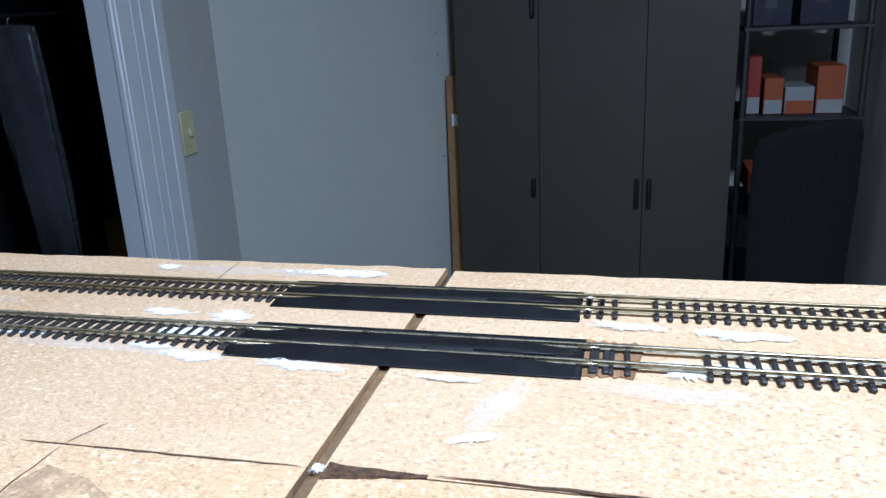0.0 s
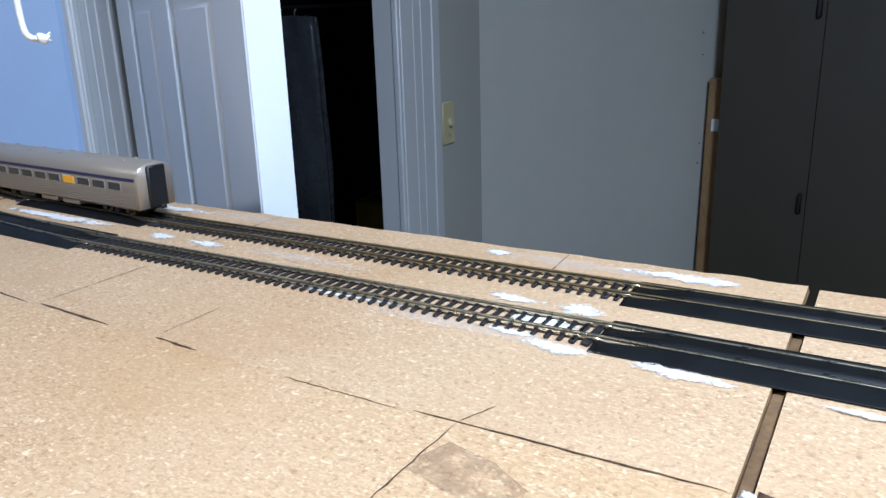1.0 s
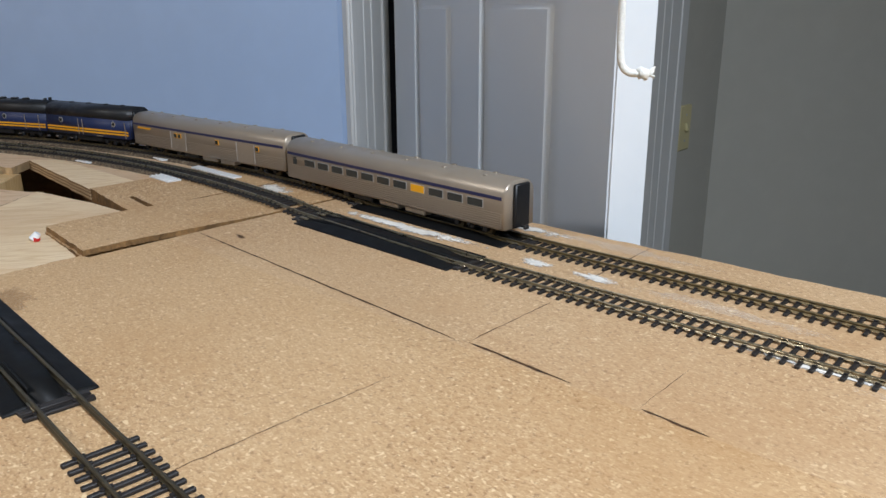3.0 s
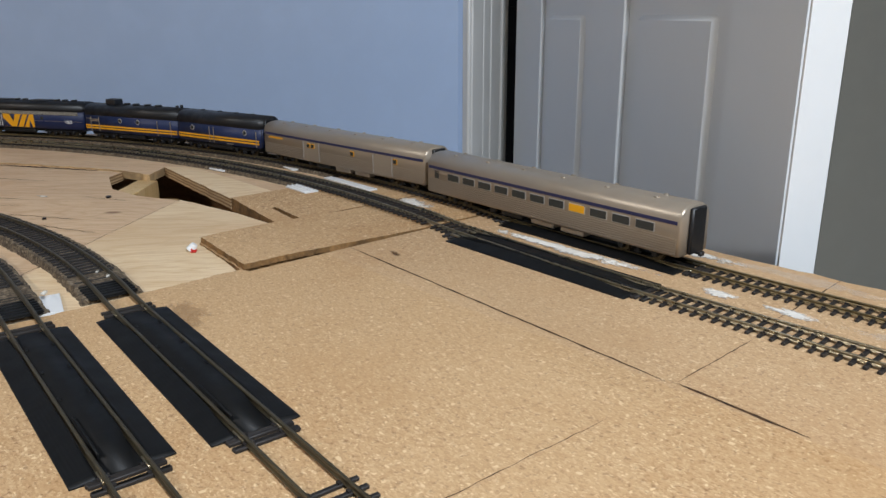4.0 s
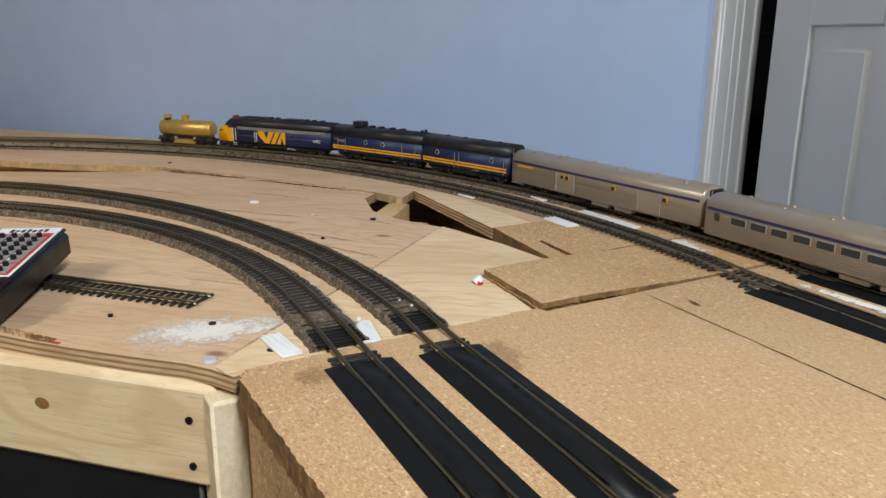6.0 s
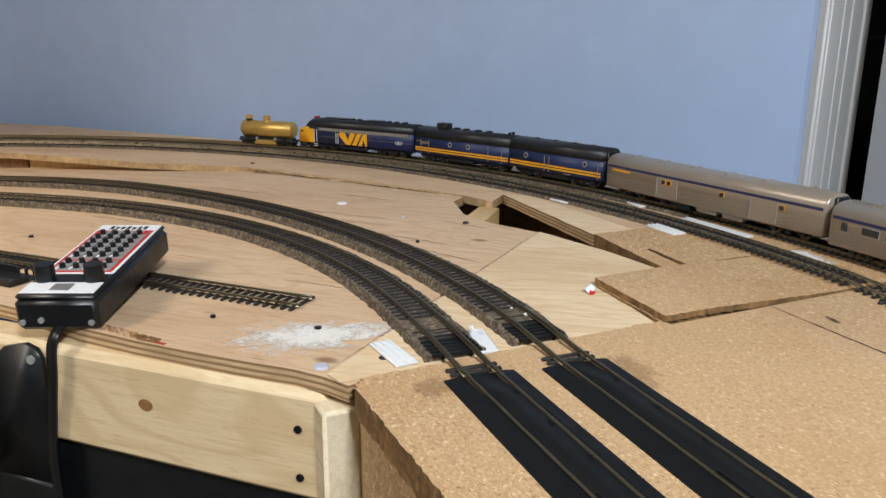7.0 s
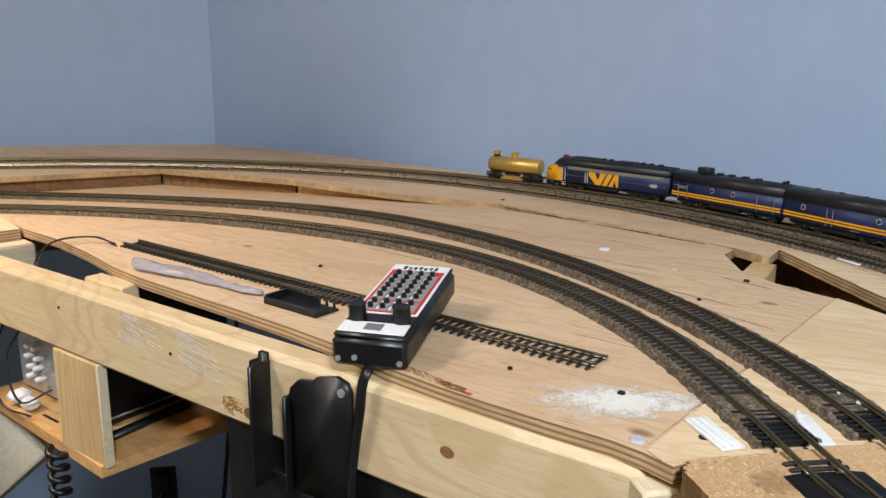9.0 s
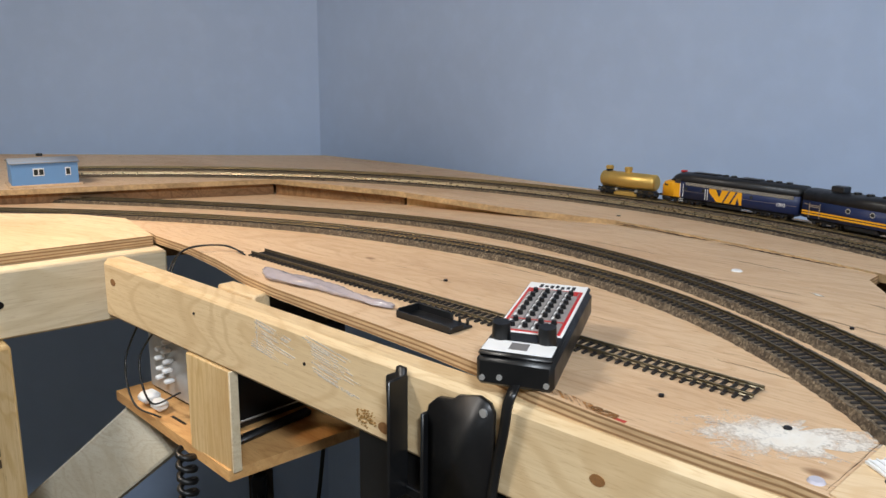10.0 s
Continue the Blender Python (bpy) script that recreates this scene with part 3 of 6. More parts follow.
for i, (a, b, w) in enumerate((((-0.995, -0.378), (-0.945, -0.329), 0.0010), ((-1.045, -0.271), (-0.955, -0.192), 0.0012), ((-0.905, -0.226), (-0.838, -0.182), 0.0010), ((-0.851, -0.219), (-0.778, -0.186), 0.0011), ((-1.115, -0.205), (-1.035, -0.150), 0.0012), ((-1.215, -0.335), (-1.130, -0.268), 0.0012), ((-0.985, -0.255), (-0.930, -0.205), 0.0008), ((-0.700, -0.392), (-0.668, -0.352), 0.0008), ((-0.930, -0.150), (-0.880, -0.122), 0.0010), ((-0.80, -0.345), (-0.755, -0.305), 0.0007), ((-1.095, -0.470), (-1.030, -0.415), 0.0009))):
    groove(ragged(a, b, 16, 0.0012, 60 + i), w, 70 + i, slope(a[0]) + 0.0003, "crack", "dark split in the plywood veneer")
for i, (a, b) in enumerate((((-1.330, -0.262), (-1.200, -0.178)), ((-1.190, -0.172), (-1.060, -0.090)))):
    groove(ragged(a, b, 40, 0.0016, 90 + i), 0.0050, 92 + i, 1.2974, "crack", "crumbled crack along the plywood ring")
# weathered strip of bare ply along the front, with a dark burn
k = Mat("dark_stain", 0.8)
n1 = k.noise(k.coords(), 160, 4, 0.7)
k.colour(k.ramp(n1, [(0.35, srgb(66, 40, 18)), (0.65, srgb(150, 104, 52))]))
k.l.new(k.ramp(n1, [(0.38, (0, 0, 0, 1)), (0.54, (0.95, 0.95, 0.95, 1))]), k.b.inputs["Alpha"])
part("burn_stain", prism(bmesh.new(), [(-0.7030, -0.4430), (-0.7085, -0.4395), (-0.7200, -0.4480), (-0.7240, -0.4545), (-0.7140, -0.4530)], 1.2966, 1.2974), k.m, TABLE, "dark brown burn stain on the plywood edge")
k = Mat("brown_stain", 0.8)
n1 = k.noise(k.coords((6, 40, 6), (0, 0, -0.73)), 9, 4, 0.6)
k.colour(k.ramp(n1, [(0.35, srgb(120, 78, 36)), (0.65, srgb(176, 128, 72))]))
k.l.new(k.ramp(n1, [(0.40, (0, 0, 0, 1)), (0.60, (0.8, 0.8, 0.8, 1))]), k.b.inputs["Alpha"])
part("brown_stain", prism(bmesh.new(), ragged((-0.716, -0.4535), (-0.795, -0.5095), 20, 0.0005, 44) + ragged((-0.800, -0.5040), (-0.712, -0.4430), 20, 0.0010, 45), 1.2967, 1.2973), k.m, TABLE, "brown stained grain along the plywood edge")
part("red_mark", prism(bmesh.new(), [(-0.6985, -0.4395), (-0.7005, -0.4375), (-0.7060, -0.4425), (-0.7045, -0.4445)], 1.2966, 1.2973), painted("red_crayon", srgb(190, 70, 58), 0.8, 0, 0.3, 400), TABLE, "small red crayon mark")
plate("plywood_side", [(-1.252, -0.868), (-1.375, -0.941), (-1.41, -1.03), (-1.45, -1.8), (-0.70, -1.8), (-0.70, -1.607)], 1.2965, 0.013, PLY_B, "pale plywood top of the side benchwork", EDGE, category="plywood")
plate("plywood_patch", ragged((-1.0125, -0.0290), (-0.8090, -0.0495), 28, 0.0006, 37) + [(-0.8090, -0.002), (-0.985, -0.004)], TOP + 0.0002, 0.0110, PLY_B, "pale plywood wedge beside the open gap", EDGE)
part("gap_floor", B((-1.40, -0.15, 1.205), (-0.66, 0.06, 1.213), 0.001), OLD, TABLE)
# supports in the open gap and under the ring
tagged(obj("riser_block", B((-0.042, -0.012, 0), (0.034, 0.012, 0.078), 0.001), PINE_V, pose(-0.962, -0.087, 1.2135, 0, 0, -43)), "pine riser block standing in the open gap", "riser block")
tagged(obj("riser_block", B((-0.045, -0.011, 0), (0.030, 0.011, 0.058), 0.001), PINE_V, pose(-0.938, -0.074, 1.2135, 0, 0, -43)), "pale riser block standing in the open gap", "riser block")
tagged(obj("riser_block", B((0, -0.004, 0), (0.33, 0.02, 0.185), 0.001, pose(-1.06, 0.035, 1.100, 0, 0, -7)), OLD), "pine riser under the plywood ring", "riser block")

tagged(obj("riser_block", B((0, -0.01, 0), (0.40, 0.01, 0.185), 0.001, pose(-1.36, -0.17, 1.100, 0, 0, 36)), OLD), "brown riser board under the plywood ring", "riser block")
for a, b, m in (((-1.640, -1.255), (-1.803, -0.800), OLD), ((-1.803, -0.798), (-1.636, -0.548), OLD), ((-1.634, -0.546), (-1.467, -0.388), PINE_V), ((-1.462, -0.384), (-1.362, -0.256), PINE_B)):
    d = Vector(b) - Vector(a)
    tagged(obj("riser_board", B((0.001, 0, 0), (d.length - 0.001, 0.018, 0.1285), 0.001), m, pose(a[0], a[1], 1.160, 0, 0, math.degrees(math.atan2(d.y, d.x)) )), "upright riser board carrying the edge of the plywood ring", "riser board", "riser boards")

# ---- pine beams, post, brace and shelf at the loop's front ----
BEAM = pose(-0.604, -0.3585, -0.0015, 0, 0, 223.85)     # x along the beam's outer face, away from the corner; +y outwards is towards the aisle


def knot(parent, x, z, r, face=0.0002):
    bm = bmesh.new()
    for a, col in ((1.0, 0), (0.55, 1)):
        cyl(bm, (x, face * (1 + col), z), (0, 1, 0), r * a, 0.0006, 14)
    bmesh.ops.scale(bm, vec=(1.25, 1, 0.9), verts=bm.verts, space=Matrix.Translation((-x, 0, -z)))
    part("knot", bm, KNOT, parent, "brown knot in the pine")


KNOT = painted("pine_knot", srgb(146, 104, 60), 0.7, 0, 0.4, 400, 0.3)
BOLT = painted("blackened_bolt", srgb(40, 38, 40), 0.4, 0.6, 0.3, 200)
t = thing("pine_beam", BEAM, "long pine beam with knots and screws along the loop's front", "beam")
bm = B((0.012, -0.027, 1.2200), (0.783, 0, 1.2885), 0.005)
part("timber", bm, PINE, t)
knot(t, 0.1355, 1.261, 0.0042)
knot(t, 0.318, 1.234, 0.0050)
knot(t, 0.7585, 1.2648, 0.0046)
for x, z in ((0.413, 1.260), (0.586, 1.266), (0.245, 1.240), (0.030, 1.2655), (0.030, 1.2355)):
    part("screw", C((x, 0.0004, z), (0, 1, 0), 0.0024 if x < 0.04 else 0.0014, 0.0012, 12), BOLT, t)
bm = bmesh.new()
rnd = random.Random(17)
for i in range(80):
    a, r = rnd.uniform(0, 6.28), rnd.uniform(0, 1) ** 0.7
    cyl(bm, (0.338 + 0.012 * r * math.cos(a), 0.0003, 1.236 + 0.008 * r * math.sin(a)), (0, 1, 0), rnd.uniform(0.0003, 0.0009), 0.0009, 6)
part("resin_knot", bm, painted("dried_resin", srgb(172, 134, 76), 0.4, 0, 0.4, 400, 0.3), t, "rough brown resin knot")
# scuffed, whitened patch on the face
bm = bmesh.new()
rnd = random.Random(5)
for start, step, count, top in ((0.479, 0.0006, 12, 1.2825), (0.412, -0.0012, 14, 1.2845)):
    for i in range(count):
        x0, z = start + step * i + rnd.uniform(-0.004, 0.004), top - 0.0023 * i
        turn = Matrix.Translation((x0, 0, z)) @ pose(0, 0, 0, 0, -8, 0) @ Matrix.Translation((-x0, 0, -z))
        box(bm, (x0 - rnd.uniform(0.025, 0.058), 0.0001, z), (x0, 0.0005, z + rnd.uniform(0.0006, 0.0014)), 0, turn)
box(bm, (0.4795, 0.0001, 1.2550), (0.4808, 0.0005, 1.2835))
part("scuff", bm, SCUFF, t, "pale scuff marks")
t = thing("pine_beam", pose(-1.174, -0.927, 0, 0, 0, -53.6), "pine beam carrying the side benchwork", "beam")
part("timber", B((0, -0.038, 1.206), (0.9, 0, 1.283), 0.003, pose(-0.1, 0, 0)), PINE_B, t)
part("screw", C((0.085, 0.0006, 1.246), (0, 1, 0), 0.004, 0.002, 12), BOLT, t)
t = thing("corner_post", pose(-0.603, -0.346, 0), "short pine post painted pale at the corner", "post")
part("timber", B((-0.030, -0.026, 0.0), (0.002, 0.006, 1.283), 0.002), PINE_B, t)
t = thing("front_panel", pose(-0.592, -0.352, 0), "rough chipboard facing under the front edge", "panel")
part("board", B((0, -0.002, 0.62), (0.9, 0.012, 1.2835), 0.001), CHIP, t)
part("edge_board", B((-0.012, 0.0, 0.62), (-0.0005, 0.3, 1.2835), 0.001), PINE_V, t)
for x, y in ((1.22, -0.32), (1.22, 0.06), (0.30, 0.06), (-0.50, 0.06), (0.30, -0.305), (-1.45, -0.05)):
    tagged(obj("table_leg", B((-0.02, -0.02, 0), (0.02, 0.02, 1.19 if x > -1 else 1.22), 0.002), PINE_V, pose(x, y, 0)), "square pine leg under the layout", "leg", "legs of the layout")
INK = painted("faded_ink", srgb(86, 68, 46), 0.8, 0, 0.4, 300)
t = thing("support_post", pose(-1.108, -0.976, 0, 0, 0, -53.6), "upright pine post with a faded stamp", "post")
part("timber", B((0.004, -0.036, 0), (0.092, -0.001, 1.2055), 0.003), PINE_V, t)
for a, b in ((0, 0.016), (0.021, 0.024), (0.029, 0.045), (0.050, 0.062)):
    part("stamp", B((0.026, -0.0015, 1.12 - b * 0.8), (0.038, -0.0004, 1.12 - a * 0.8)), INK, t, "faded dark stamp")
t = thing("diagonal_brace", BEAM @ pose(0.770, -0.050, 1.075), "pine brace slanting down from the plywood shelf, paled for the light on it", "brace")
q = Vector((0.20, 0.075, -0.185)).to_track_quat("Z", "Y").to_matrix().to_4x4()
# paler pine than the posts stands in for light falling on the brace
part("timber", B((-0.019, -0.040, -0.005), (0.019, 0.040, 1.55), 0.003, q), wood("lamplit_pine", srgb(236, 228, 208), srgb(222, 210, 184), srgb(190, 172, 138), 0.0, 1.2, dashes=0.25), t)


def hung_shelf():
    t = thing("hung_shelf", BEAM, "plywood shelf hung below the beam", "shelf")
    # the lamp's orange light on the board is put into its wood colour
    part("board", prism(bmesh.new(), [(0.800, -0.011), (0.532, 0.004), (0.515, -0.150), (0.500, -0.260), (0.790, -0.260)], 1.108, 1.120), wood("lamplit_plywood", srgb(222, 178, 118), srgb(204, 156, 98), srgb(150, 100, 54), 0.0, 1.2), t)
    part("hanger", B((0.530, -0.008, 1.118), (0.606, 0.001, 1.2215), 0.001), PINE_V, t, "upright wooden hanger board")
    part("hanger_edge", B((0.5270, -0.0082, 1.118), (0.5298, 0.0012, 1.2215), 0.0005), PINE_B, t)
    for a, b in ((0.655, 0.685), (0.715, 0.750)):
        part("mark", B((a, -0.022, 1.1198), (b, -0.019, 1.1206), 0, None), BLACK, t, "black pen mark")
    return t


hung_shelf()
# black case stands in for the dark space under the table
t = thing("shade_box", BEAM @ pose(0.60, -0.045, 1.1205), "black box filling the dark space at the back of the plywood shelf", "power supply")
part("case", B((0, -0.16, 0.0), (0.18, -0.002, 0.094), 0.003), BLACK, t)
part("rim", B((-0.0012, -0.155, 0.008), (-0.0002, -0.002, 0.010), 0.0002), STEEL, t)
part("front_plate", B((0.085, -0.002, 0.004), (0.178, 0.0, 0.090), 0.001), STEEL, t, "grey metal connector plate")
t = thing("black_bar", BEAM @ pose(0.575, -0.075, 1.1205, 0, 0, 4), "black plastic bar lying on the plywood shelf", "bar")
part("body", B((-0.006, -0.055, 0), (0.006, 0.050, 0.008), 0.003), BLACK, t)
t = thing("cable_bundle", BEAM @ pose(0.712, -0.036, 1.1205), "white connectors and dark wires bundled on the shelf", "connectors")
for i in range(9):
    z, x = 0.024 + 0.0120 * (i % 5), 0.004 + 0.017 * (i // 5) + 0.003 * (i % 2)
    part("connector", B((x, -0.008, z), (x + 0.0065, 0.004, z + 0.0050), 0.0015), STYRENE, t)
part("clip", B((0.010, 0.006, 0.004), (0.030, 0.028, 0.016), 0.004), STYRENE, t)
part("clip", B((-0.016, 0.010, 0.002), (0.004, 0.026, 0.014), 0.004), STYRENE, t)
part("wire", tube(curve([(0.04, 0.01, 0.10), (0.045, 0.03, 0.05), (0.01, 0.04, 0.012), (-0.03, 0.03, 0.004)]), 0.0012, 6), BLACK, t)
part("wire", tube(curve([(0.0, 0.01, 0.10), (0.01, 0.03, 0.06), (-0.02, 0.035, 0.02), (-0.04, 0.01, 0.03)]), 0.0012, 6), BLACK, t)
# coiled cord hanging from the shelf
pts = [(0.008 * math.cos(a), 0.008 * math.sin(a), -0.0021 * a) for a in [0.35 * i for i in range(330)]]
t = thing("coiled_cord", BEAM @ pose(0.605, 0.008, 1.118), "black coiled cord hanging below the shelf", "cord")
part("coil", tube(pts, 0.0034, 6), BLACK, t)
t = thing("wall_outlet", pose(-2.4298, -0.966, 0.29, 0, 0, 0), "dark wall outlet with a black plug and cord", "outlet")
part("plate", B((0, -0.036, -0.058), (0.005, 0.036, 0.058), 0.002), painted("brown_outlet", srgb(58, 46, 36), 0.4), t)
part("plug", B((0.005, -0.022, -0.020), (0.045, 0.022, 0.045), 0.005), BLACK, t)
part("cord", tube(curve([(0.04, 0.0, 0.0), (0.09, 0.02, -0.05), (0.10, 0.10, -0.16), (0.08, 0.16, -0.10), (0.05, 0.20, 0.20), (0.04, 0.24, 0.55)]), 0.006, 8), BLACK, t)
t = thing("under_cabinet", BEAM, "plain black cabinet standing under the pine beam", "cabinet")
part("side", B((0.03, -0.024, 0.0), (0.355, -0.006, 1.2220), 0.002), BLACK, t)
tagged(obj("beam_block", B((0.525, -0.047, 1.262), (0.588, -0.0275, 1.290), 0.002), PINE, BEAM), "small pine block behind the beam", "block")


# ---- tracks ----
class Line:
    """A track's centre line: straights and arcs from a start pose."""

    def __init__(self, x, y, heading, segments):
        self.segs, self.length = [], 0.0
        p, h = Vector((x, y)), radians(heading)
        for kind, *v in segments:
            n = v[0] if kind == "s" else abs(v[0]) * radians(v[1])
            self.segs.append((self.length, n, p.copy(), h, None if kind == "s" else v[0]))
            p, h = self._go(p, h, self.segs[-1][4], n)
            self.length += n

    @staticmethod
    def _go(p, h, r, s):
        if r is None:
            return p + s * Vector((math.cos(h), math.sin(h))), h
        c = p + r * Vector((-math.sin(h), math.cos(h)))
        h2 = h + s / r
        return c - r * Vector((-math.sin(h2), math.cos(h2))), h2

    def at(self, s):
        for s0, n, p, h, r in self.segs:
            if s <= s0 + n + 1e-9 or s0 is self.segs[-1][0]:
                return self._go(p, h, r, s - s0)

    def offset(self, s, d):
        p, h = self.at(s)
        return p + d * Vector((-math.sin(h), math.cos(h)))


LINE_A = Line(1.25, 0.0825, 180, [("s", 1.58), ("a", -1.5, 3.1), ("s", 0.274), ("a", 1.180, 104)])      # back track, with the train
LINE_B = Line(1.25, 0.0190, 180, [("s", 1.5875), ("a", -1.5, 4.4), ("s", 0.221), ("a", 1.072, 104)])
LINE_C = Line(0.60, -0.3205, 175.95, [("s", 1.2457), ("a", 0.815, 44.75), ("a", 1.457, 45)])
LINE_D = Line(0.60, -0.3650, 176.5, [("s", 1.2858), ("a", 0.572, 52.8), ("a", 1.458, 45)])
LINE_E = Line(-0.7325, -0.3435, 222.4, [("s", 0.560)])   # short spare track on the plywood


def bed(line, s, inner):
    x = line.at(s)[0].x
    if x > -0.575:
        return TOP
    if x > -0.62:
        k = (x + 0.62) / 0.045
        return TOP * k + (1 - k) * (TOP + 0.0025)
    return (slope(x) if inner else TOP - 0.001) + (0.0055 if inner else 0.0035)


TIE_MESH = {}


def tie_mesh(half, w=0.0024, h=0.0019):
    key = (half, w)
    if key not in TIE_MESH:
        bm = B((-w / 2, -half, 0), (w / 2, half, h), 0.0004)
        for y in (-0.0083, 0.0083):
            for dy in (-0.0017, 0.0017):
                box(bm, (-w / 2.2, y + dy - 0.0007, h), (w / 2.2, y + dy + 0.0007, h + 0.0007))
        me = bpy.data.meshes.new("tie")
        bm.to_mesh(me)
        bm.free()
        me.materials.append(TIE)
        TIE_MESH[key] = me
    return TIE_MESH[key]


def rail_profile(line, s0, s1, d, z, step=0.02, rail_h=0.0025):
    """One rail: foot, web and head swept along the line."""
    prof = [(-0.0012, 0), (0.0012, 0), (0.0012, 0.0003), (0.0004, 0.0006), (0.0004, 0.0017), (0.0008, 0.0018), (0.0008, rail_h), (-0.0008, rail_h), (-0.0008, 0.0018), (-0.0004, 0.0017), (-0.0004, 0.0006), (-0.0012, 0.0003)]
    bm = bmesh.new()
    n = max(2, int((s1 - s0) / step))
    rings = []
    for i in range(n + 1):
        s = s0 + (s1 - s0) * i / n
        p, h = line.at(s)
        nx, ny = -math.sin(h), math.cos(h)
        rings.append([bm.verts.new((p.x + (d + u) * nx, p.y + (d + u) * ny, z(s) + v)) for u, v in prof])
    k = len(prof)
    for a, b in zip(rings, rings[1:]):
        for j in range(k):
            bm.faces.new((a[j], a[(j + 1) % k], b[(j + 1) % k], b[j]))
    bm.faces.new(rings[0]), bm.faces.new(rings[-1][::-1])
    return bm


def skip(s, gaps):
    return any(a <= s <= b for a, b in gaps)


def track(line, s0, s1, inner, label, bare=(), near=(0, 99), pitch=0.0069, half=0.0152, zoff=0.0, rail=RAIL, lift=None):
    """Ties and two rails between two stations of a line; bare: stretches without ties; near: where ties are parts of their own."""
    t = thing("model_track", pose(0, 0, 0), label, "model railway track")
    z = lift or (lambda s: bed(line, s, inner))
    rnd = random.Random(int(s0 * 1000) + 7)
    rest = bmesh.new()
    s, made = s0 + pitch / 2, 0
    while s < s1:
        if not skip(s, bare):
            p, h = line.at(s)
            m = Matrix.Translation((p.x, p.y, z(s) + zoff)) @ Matrix.Rotation(h + rnd.uniform(-0.02, 0.02), 4, "Z") @ Matrix.Translation((0, rnd.uniform(-0.0004, 0.0004), 0))
            if near[0] <= s <= near[1] and made < 290:
                ob = new("tie", tie_mesh(half))
                ob.matrix_world = m
                ob.parent = t
                made += 1
            else:
                box(rest, (-0.0012, -half, 0), (0.0012, half, 0.0019), 0, m)
        s += pitch
    if rest.verts:
        tagged(part("tie_strip", rest, TIE, t), kind="stuff")
    else:
        rest.free()
    for d in (-0.00865, 0.00865):
        part("rail", rail_profile(line, s0, s1, d, lambda s: z(s) + zoff + 0.0017), rail, t)
    return t


def station(line, x):
    """Where on the line's first straight the plan's x is reached."""
    return (line.segs[0][2].x - x) / abs(math.cos(line.segs[0][3]))


def ramp_gap(line, x0, x1):
    return (station(line, x1), station(line, x0))


RAMPS_A, RAMPS_B = [(-0.005, 0.1665), (-0.560, -0.388)], [(0.0, 0.1715), (-0.555, -0.384)]
RAMPS_C, RAMPS_D = [(-0.5685, -0.3965)], [(-0.5765, -0.4045)]
sA, sB, sC, sD = (lambda x: station(LINE_A, x)), (lambda x: station(LINE_B, x)), (lambda x: station(LINE_C, x)), (lambda x: station(LINE_D, x))
track(LINE_A, 0.0, LINE_A.length, False, "outer dark-tied model track along the back edge", [ramp_gap(LINE_A, *r) for r in RAMPS_A] + [(sA(0.20), sA(0.185))], (sA(0.5), sA(-1.2)), rail=RAIL_Y)
track(LINE_B, 0.0, LINE_B.length, False, "second dark-tied model track beside the back track", [ramp_gap(LINE_B, *r) for r in RAMPS_B] + [(sB(0.222), sB(0.197)), (sB(-0.590), sB(-0.600))], (sB(0.5), sB(-1.2)), rail=RAIL_S)
track(LINE_C, 0.0, LINE_C.length, True, "curved model track on cork roadbed inside the loop", [ramp_gap(LINE_C, *r) for r in RAMPS_C] + [(sC(-0.340), sC(-0.382)), (sC(-0.570), sC(-0.656))], (sC(-0.1), sC(-1.4)))
track(LINE_D, 0.0, LINE_D.length, True, "innermost curved model track on cork roadbed", [ramp_gap(LINE_D, *r) for r in RAMPS_D] + [(sD(-0.350), sD(-0.390)), (sD(-0.578), sD(-0.662))], (sD(-0.1), sD(-1.4)))
track(LINE_E, 0.0, LINE_E.length, True, "short spare track section lying on the plywood", lift=lambda s: slope(LINE_E.at(s)[0].x) + 0.0002)


# ---- the turnout's diverging rails and the doubled ties at the end of the second track ----
LINE_F = Line(1.25, -0.085, 174.9, [("s", 1.0)])
track(LINE_F, 0.28, LINE_F.length - 0.04, False, "diverging track of the turnout", pitch=0.0095, lift=lambda s: TOP + 0.0003)


